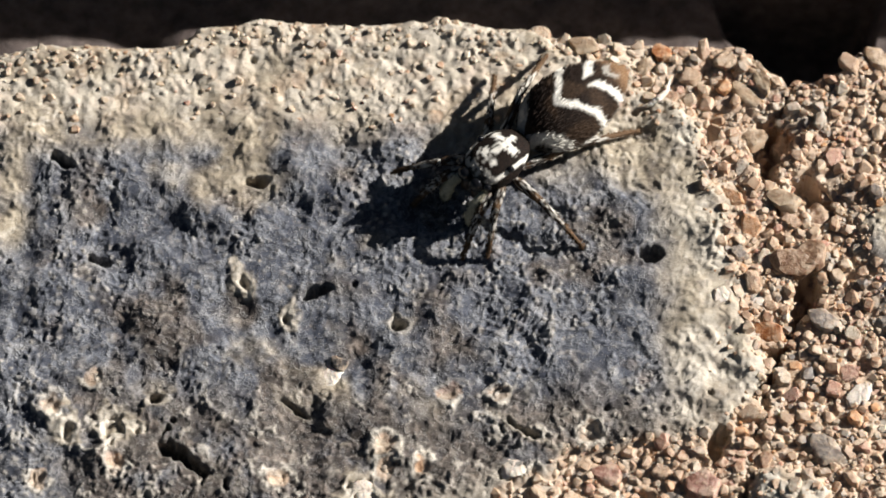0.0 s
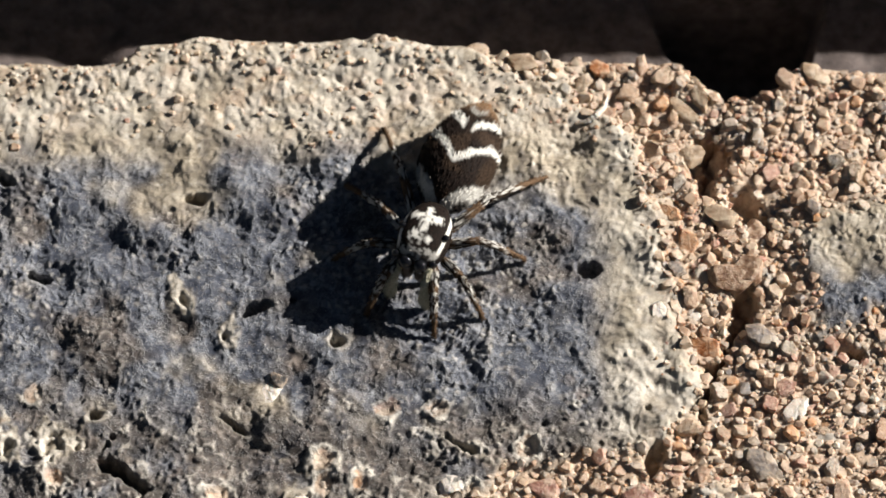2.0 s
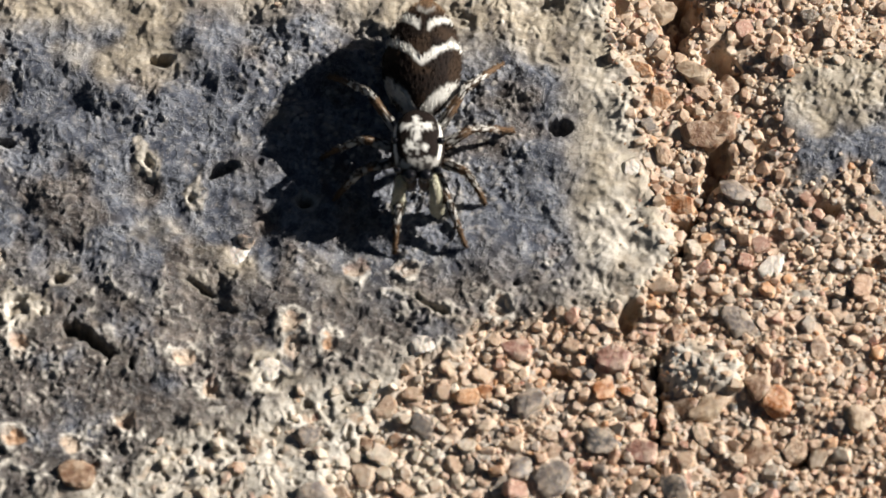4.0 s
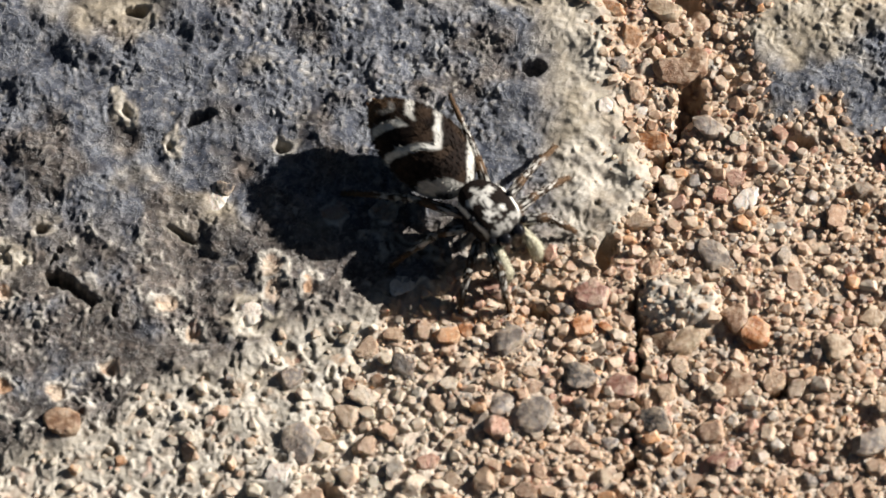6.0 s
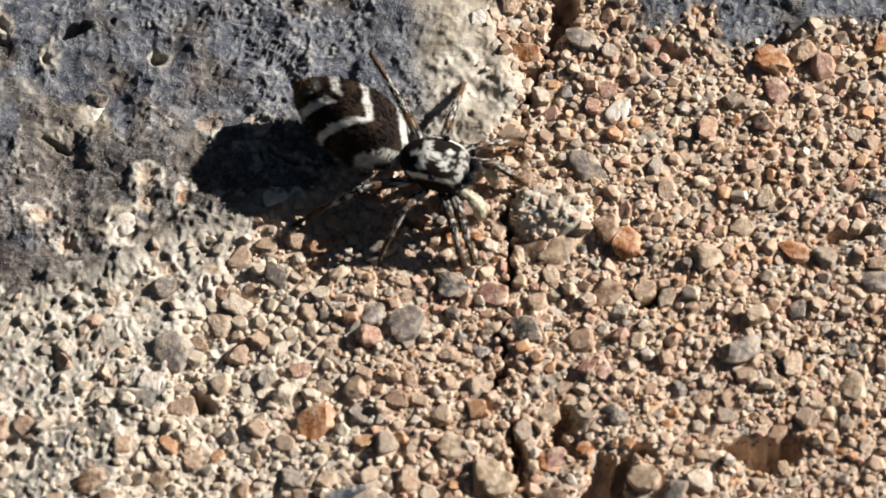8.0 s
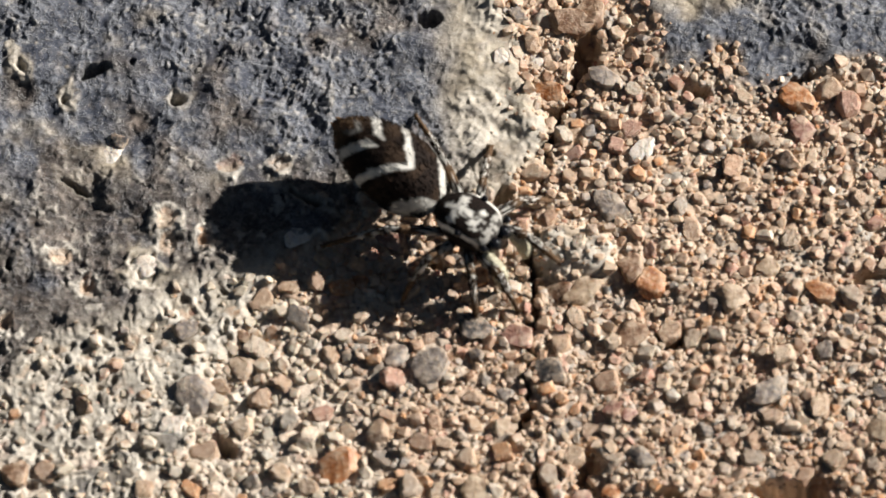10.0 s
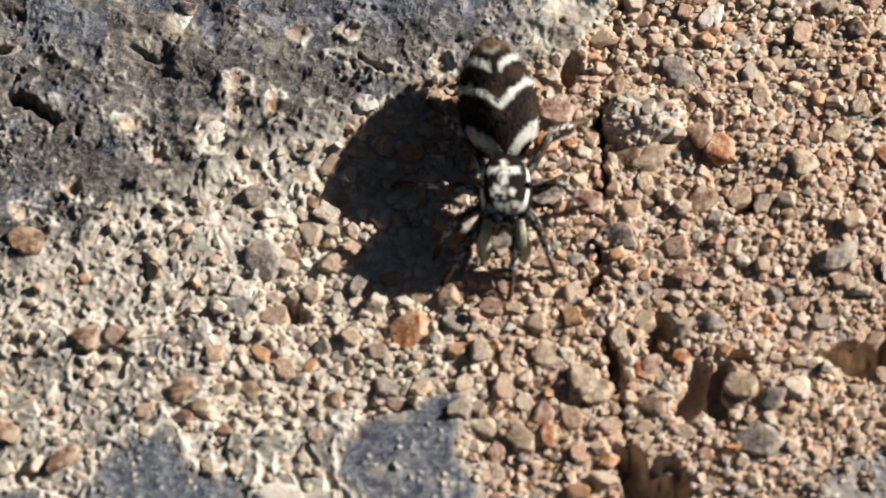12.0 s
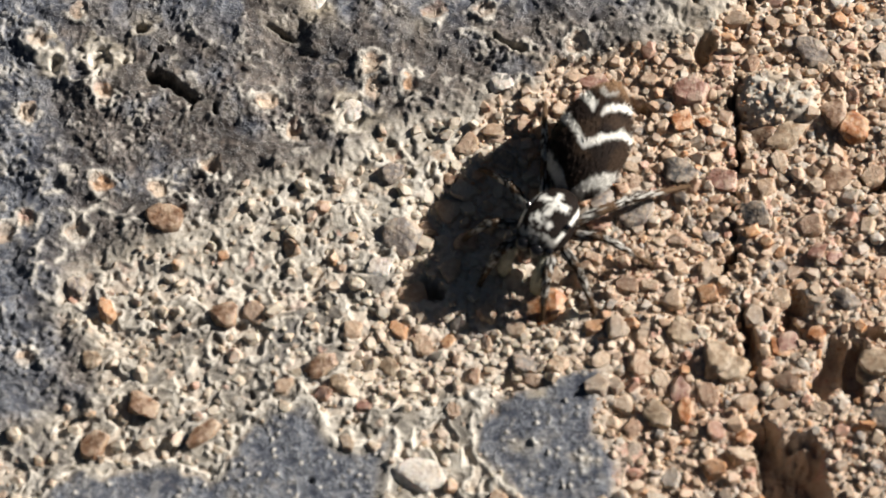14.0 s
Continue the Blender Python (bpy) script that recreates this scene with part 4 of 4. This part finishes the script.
def build_spider():
    spider = tagged(new("spider"), "small black-and-white striped hairy jumping spider walking on the concrete", "spider")
    # carapace
    v, f = ball(5)
    length, width, height = CARAPACE
    sq = np.sign(v) * np.abs(v) ** np.array([0.72, 0.8, 0.75])
    taper = 1 - 0.22 * smooth(0.1, -1.0, sq[:, 0])
    cara = np.stack([sq[:, 0] * length, sq[:, 1] * width * taper, sq[:, 2] * height * (1 - 0.42 * smooth(-0.15, -1, sq[:, 0]) * (sq[:, 2] > 0))], -1)
    carapace = coated("carapace", cara, f, carapace_coat, spider, "black carapace with white hair marks", pose(0, 0, 1.24 * MM), 300, 3, (-2.0, 0, 0.0), 0.04)
    bv, bf = ball(3)
    for ex, ey, ez, er in ((0.98, 0.21, 0.10, 0.20), (0.98, -0.21, 0.10, 0.20), (0.86, 0.52, 0.18, 0.11), (0.86, -0.52, 0.18, 0.11), (0.10, 0.60, 0.36, 0.10), (0.10, -0.60, 0.36, 0.10)):
        simple("eye", bv * er, bf, EYE_GLASS, carapace, "glossy black eye", pose(ex * MM, ey * MM, ez * MM))
    for s in (1, -1):
        jaw, jf = limb([(0, 0, 0.01), (0.03, 0, 0.16), (0.22, -0.04, 0.20), (0.45, -0.08, 0.16), (0.60, -0.10, 0.02)])
        simple("jaw", jaw, jf, DARK_HORN, spider, "dark brown jaw", pose(0.82 * MM, 0.2 * s * MM, 1.02 * MM, 0, 62, 0))
        palp, pf = limb([(0, 0, 0.02), (0.05, 0, 0.10), (0.30, 0.10, 0.13), (0.56, 0.06, 0.16), (0.84, -0.12, 0.20), (1.06, -0.30, 0.15), (1.18, -0.40, 0.01)])
        palp, pf = refine(palp, pf)
        tri = np.concatenate([pf[:, [0, 1, 2]], pf[:, [0, 2, 3]]])
        hv, hf, _ = fur(palp, 500, 0.10, (1.2, 0, -0.3), 60 + s, (0.0, 1, 1))
        simple("palp", np.concatenate([palp, hv]), np.concatenate([tri, hf + len(palp)]), PALE, spider, "pale cream hairy palp", pose(0.78 * MM, 0.40 * s * MM, 0.98 * MM, 0, 34, 10 * s))
    sternum, sf = limb([(-0.75, 0, 0.02), (-0.6, 0, 0.3), (0, 0, 0.48), (0.55, 0, 0.35), (0.75, 0, 0.02)])
    simple("underbody", sternum * [1, 1, 0.55], sf, DARK_HORN, spider, "", pose(0, 0, 0.86 * MM))
    waist, wf = limb([(0.35, 0, 0.1), (0.1, 0, 0.13), (-0.2, 0, 0.12), (-0.4, 0, 0.08)])
    simple("waist", waist, wf, DARK_HORN, spider, "", pose(-1.05 * MM, 0, 1.10 * MM))
    # abdomen
    v, f = egg(*ABDOMEN)
    abdomen = coated("abdomen", v, f, abdomen_coat, spider, "oval abdomen with white chevrons on brown-black", pose(-0.90 * MM, 0, 1.06 * MM), 5200, 4, (-1.3, 0, 0.0))
    for s in (1, -1):
        sp, pf = limb([(0, 0, 0.10), (-0.15, 0, 0.09), (-0.30, 0.02, 0.05), (-0.36, 0.03, 0.01)])
        simple("spinneret", sp, pf, AMBER, abdomen, "amber spinneret", pose(-3.26 * MM, 0.10 * s * MM, 0.02 * MM))
    legs = []
    for number, (s, hx, hy, a, b, _, _) in enumerate(LEGS):
        thick = 0.86 if number % 4 == 0 else 0.74
        v, f = limb([(-0.02, 0, 0.05), (0.05, 0, 0.12 * thick), (a * 0.3, 0.03, 0.19 * thick), (a * 0.7, 0.02, 0.17 * thick), (a * 0.95, 0, 0.13 * thick), (a + 0.05, 0, 0.03)], 16)
        v, f = refine(v, f)
        leg = coated("leg", v, f, leg_coat, spider, "grizzled dark leg with white hairs", None, 260, 20 + number, (1.6, 0, 0.1), 0.08)
        w = b
        v, f = limb([(-0.06, 0, 0.03), (0.02, 0, 0.13 * thick), (w * 0.12, 0.02, 0.135 * thick), (w * 0.30, 0.03, 0.12 * thick), (w * 0.50, 0.03, 0.095 * thick), (w * 0.56, 0.03, 0.075),
                     (w * 0.78, 0.02, 0.062), (w * 0.94, 0.0, 0.05), (w, -0.01, 0.015)], 14)
        v, f = refine(v, f)
        shin = coated("lower_leg", v, f, shin_coat, leg, "amber-brown lower leg with pale bands", pose(a * MM, 0, 0), 0, 40 + number, (1.4, 0, 0.1))
        legs.append((leg, shin))
    return spider, abdomen, legs


def refine(v, f):
    """Rounder: the tube cut finer along and round by one split."""
    bm = bmesh.new()
    vs = [bm.verts.new(p) for p in v]
    for q in f:
        bm.faces.new([vs[i] for i in q])
    bmesh.ops.subdivide_edges(bm, edges=bm.edges[:], cuts=2, use_grid_fill=True, smooth=0.6)
    bm.verts.index_update()
    out = np.array([tuple(p.co) for p in bm.verts])
    faces = np.array([[p.index for p in q.verts] for q in bm.faces if len(q.verts) == 4])
    bm.free()
    return out, faces


# seconds, carapace x, y, heading, abdomen's line: the abdomen trails towards where the spider came from
BODY = [(0.0, 1.46, 2.20, 222, 219), (0.5, 0.97, 2.50, 214, 213), (1.0, 1.20, 2.50, 200, 208), (1.5, 0.95, 1.72, 225, 216), (2.0, 1.18, 0.40, 250, 248), (2.5, 1.28, 0.42, 252, 249),
        (3.0, 1.53, -0.33, 261, 260), (3.5, 1.52, -0.26, 259, 259), (4.2, 2.0, -1.6, 275, 270), (5.0, 3.2, -3.7, 300, 294), (5.6, 4.1, -4.75, 306, 311), (6.0, 4.16, -4.85, 306, 313), (6.5, 4.16, -4.95, 307, 310),
        (7.0, 5.04, -5.43, 314, 320), (7.5, 6.28, -6.10, 336, 324), (8.0, 6.08, -6.10, 339, 321), (8.2, 6.10, -6.10, 338, 321), (9.3, 6.22, -6.30, 332, 320), (10.3, 6.36, -6.75, 318, 317), (10.5, 6.41, -6.98, 314, 315), (11.0, 6.25, -8.66, 287, 297),
        (11.5, 6.08, -9.13, 275, 287), (12.0, 5.34, -9.46, 266, 275), (12.5, 3.71, -10.24, 248, 254), (13.0, 3.80, -10.20, 245, 255), (13.5, 3.69, -10.25, 240, 253), (14.0, 2.92, -10.88, 235, 247)]


def body_at(t):
    """Place, heading and the abdomen's line, eased from row to row."""
    b = np.array(BODY)
    k = int(np.clip(np.searchsorted(b[:, 0], t) - 1, 0, len(b) - 2))
    lo, hi = b[k], b[k + 1]
    p, n = b[max(k - 1, 0)], b[min(k + 2, len(b) - 1)]
    h = hi[0] - lo[0]
    u = (t - lo[0]) / h
    m0 = np.where((lo - p) * (hi - lo) > 0, (hi - p) / max(hi[0] - p[0], 1e-6), 0) * h
    m1 = np.where((hi - lo) * (n - hi) > 0, (n - lo) / max(n[0] - lo[0], 1e-6), 0) * h
    out = (2 * u ** 3 - 3 * u ** 2 + 1) * lo + (u ** 3 - 2 * u ** 2 + u) * m0 + (3 * u ** 2 - 2 * u ** 3) * hi + (u ** 3 - u ** 2) * m1
    return out[1:]


# seconds, degrees by which the tail is held up
TAIL = [(0, -3), (1.0, 0), (2.0, -6), (3.5, -6), (5.8, 1), (8.2, 0), (10.3, 8), (11.0, 5), (11.5, 0), (12.5, -1), (14, -1)]
# seconds, millimetres by which the body stands higher on its legs
LIFT = [(0, 0), (8.2, 0), (10.3, 0.12), (12.0, 0.12), (12.5, 0.05), (14, 0)]
TIMES = [k * 0.25 for k in range(57)]


def floor_under(x, y):
    px = np.array([x - 0.4, x, x + 0.4, x, x]), np.array([y, y - 0.4, y, y + 0.4, y])
    z, _, _, _, _, bed, _, _, _, _, _ = ground(*px)
    return float(np.mean(np.maximum(z, -0.25)) + 0.12 * np.mean(bed))


def leg_poses(spider_m, foot, hip, a, b):
    """Poses of femur and lower leg that reach from the hip to the foot, knee up."""
    away = spider_m.inverted() @ Vector(foot) - hip
    flat = math.hypot(away.x, away.y)
    d = min(max(math.hypot(flat, away.z), abs(a - b) + 0.15), (a + b) * 0.985)
    rise = math.atan2(away.z, flat)
    lift = rise + math.acos(max(-1, min(1, (a * a + d * d - b * b) / (2 * a * d))))
    bend = math.pi - math.acos(max(-1, min(1, (a * a + b * b - d * d) / (2 * a * b))))
    turn = math.degrees(math.atan2(away.y, away.x))
    femur = pose(hip.x * MM, hip.y * MM, hip.z * MM, 0, 0, turn) @ pose(0, 0, 0, 0, -math.degrees(lift), 0)
    return femur, pose(a * MM, 0, 0, 0, math.degrees(bend), 0)


def motions():
    spider, abdomen, legs = SPIDER
    stances, lines_ = [], []
    for t in TIMES:
        x, y, heading, line = body_at(t)
        lift = np.interp(t, *zip(*LIFT))
        m = pose(x, y - 0.14 - 0.45 * lift, floor_under(x, y) + lift, 0, 0, heading)
        stances.append(m)
        lines_.append(line - heading)
    walk(spider, [(t, Matrix.Translation(m.translation * MM) @ m.to_quaternion().to_matrix().to_4x4()) for t, m in zip(TIMES, stances)])
    walk(abdomen, [(t, pose(-0.90 * MM, 0, 1.06 * MM, 0, np.interp(t, *zip(*TAIL)), side)) for t, side in zip(TIMES, lines_)])
    for number, ((s, hx, hy, a, b, fx, fy), (leg, shin)) in enumerate(zip(LEGS, legs)):
        hip, rest = Vector((hx, hy, HIP_Z)), Vector((fx, fy, 0))
        held, upper, lower = None, [], []
        for k, (t, m) in enumerate(zip(TIMES, stances)):
            here = m @ rest
            ahead = stances[min(k + 1, len(stances) - 1)] @ rest
            if held is None:
                held = here
            # a foot holds its ground until the body has moved on, then steps
            if (held - here).length > 0.28 + 0.08 * ((number * 3 + k) % 4):
                held = here * 0.4 + ahead * 0.6
            for since, until, hold_x, hold_y in HOLDS.get(number, ()):
                if since <= t <= until:
                    held = Vector((hold_x, hold_y, 0))
            foot = Vector((held.x, held.y, max(height_at(held.x, held.y), -0.3) + 0.08))
            f, l = leg_poses(m, foot, hip, a, b)
            upper.append((t, f)), lower.append((t, l))
        walk(leg, upper)
        walk(shin, lower)


def fibre():
    """A pale curled fibre caught on the rim of the slab."""
    knots = [(6.10, 5.18), (6.00, 4.75), (5.80, 4.42), (5.52, 4.26), (5.22, 4.22)]
    centre = [Vector((x, y, height_at(x, y) + 0.10 + 0.05 * math.sin(k))) for k, (x, y) in enumerate(knots)]
    verts, faces, sides = [], [], 7
    for k in range(33):
        u = k / 32 * (len(centre) - 1)
        i = min(int(u), len(centre) - 2)
        p = centre[i].lerp(centre[i + 1], u - i)
        away = (centre[i + 1] - centre[i]).normalized()
        side = away.cross(Vector((0, 0, 1))).normalized()
        r = 0.075 * (0.25 + math.sin(math.pi * min(max(k / 32, 0.04), 0.96))) * (1 + 0.2 * math.sin(k * 2.3))
        for j in range(sides):
            a = 2 * math.pi * j / sides
            verts.append(tuple(p + side * r * math.cos(a) + Vector((0, 0, 0.7 * r * math.sin(a)))))
    for k in range(32):
        for j in range(sides):
            a, b = k * sides + j, k * sides + (j + 1) % sides
            faces.append((a, b, b + sides, a + sides))
    tagged(new("plant_fibre", mesh_from("plant_fibre", verts, faces, WHITE)), "short pale curled fibre lying on the concrete rim", "fibre")


fibre()
SPIDER = build_spider()
scatter()
motions()
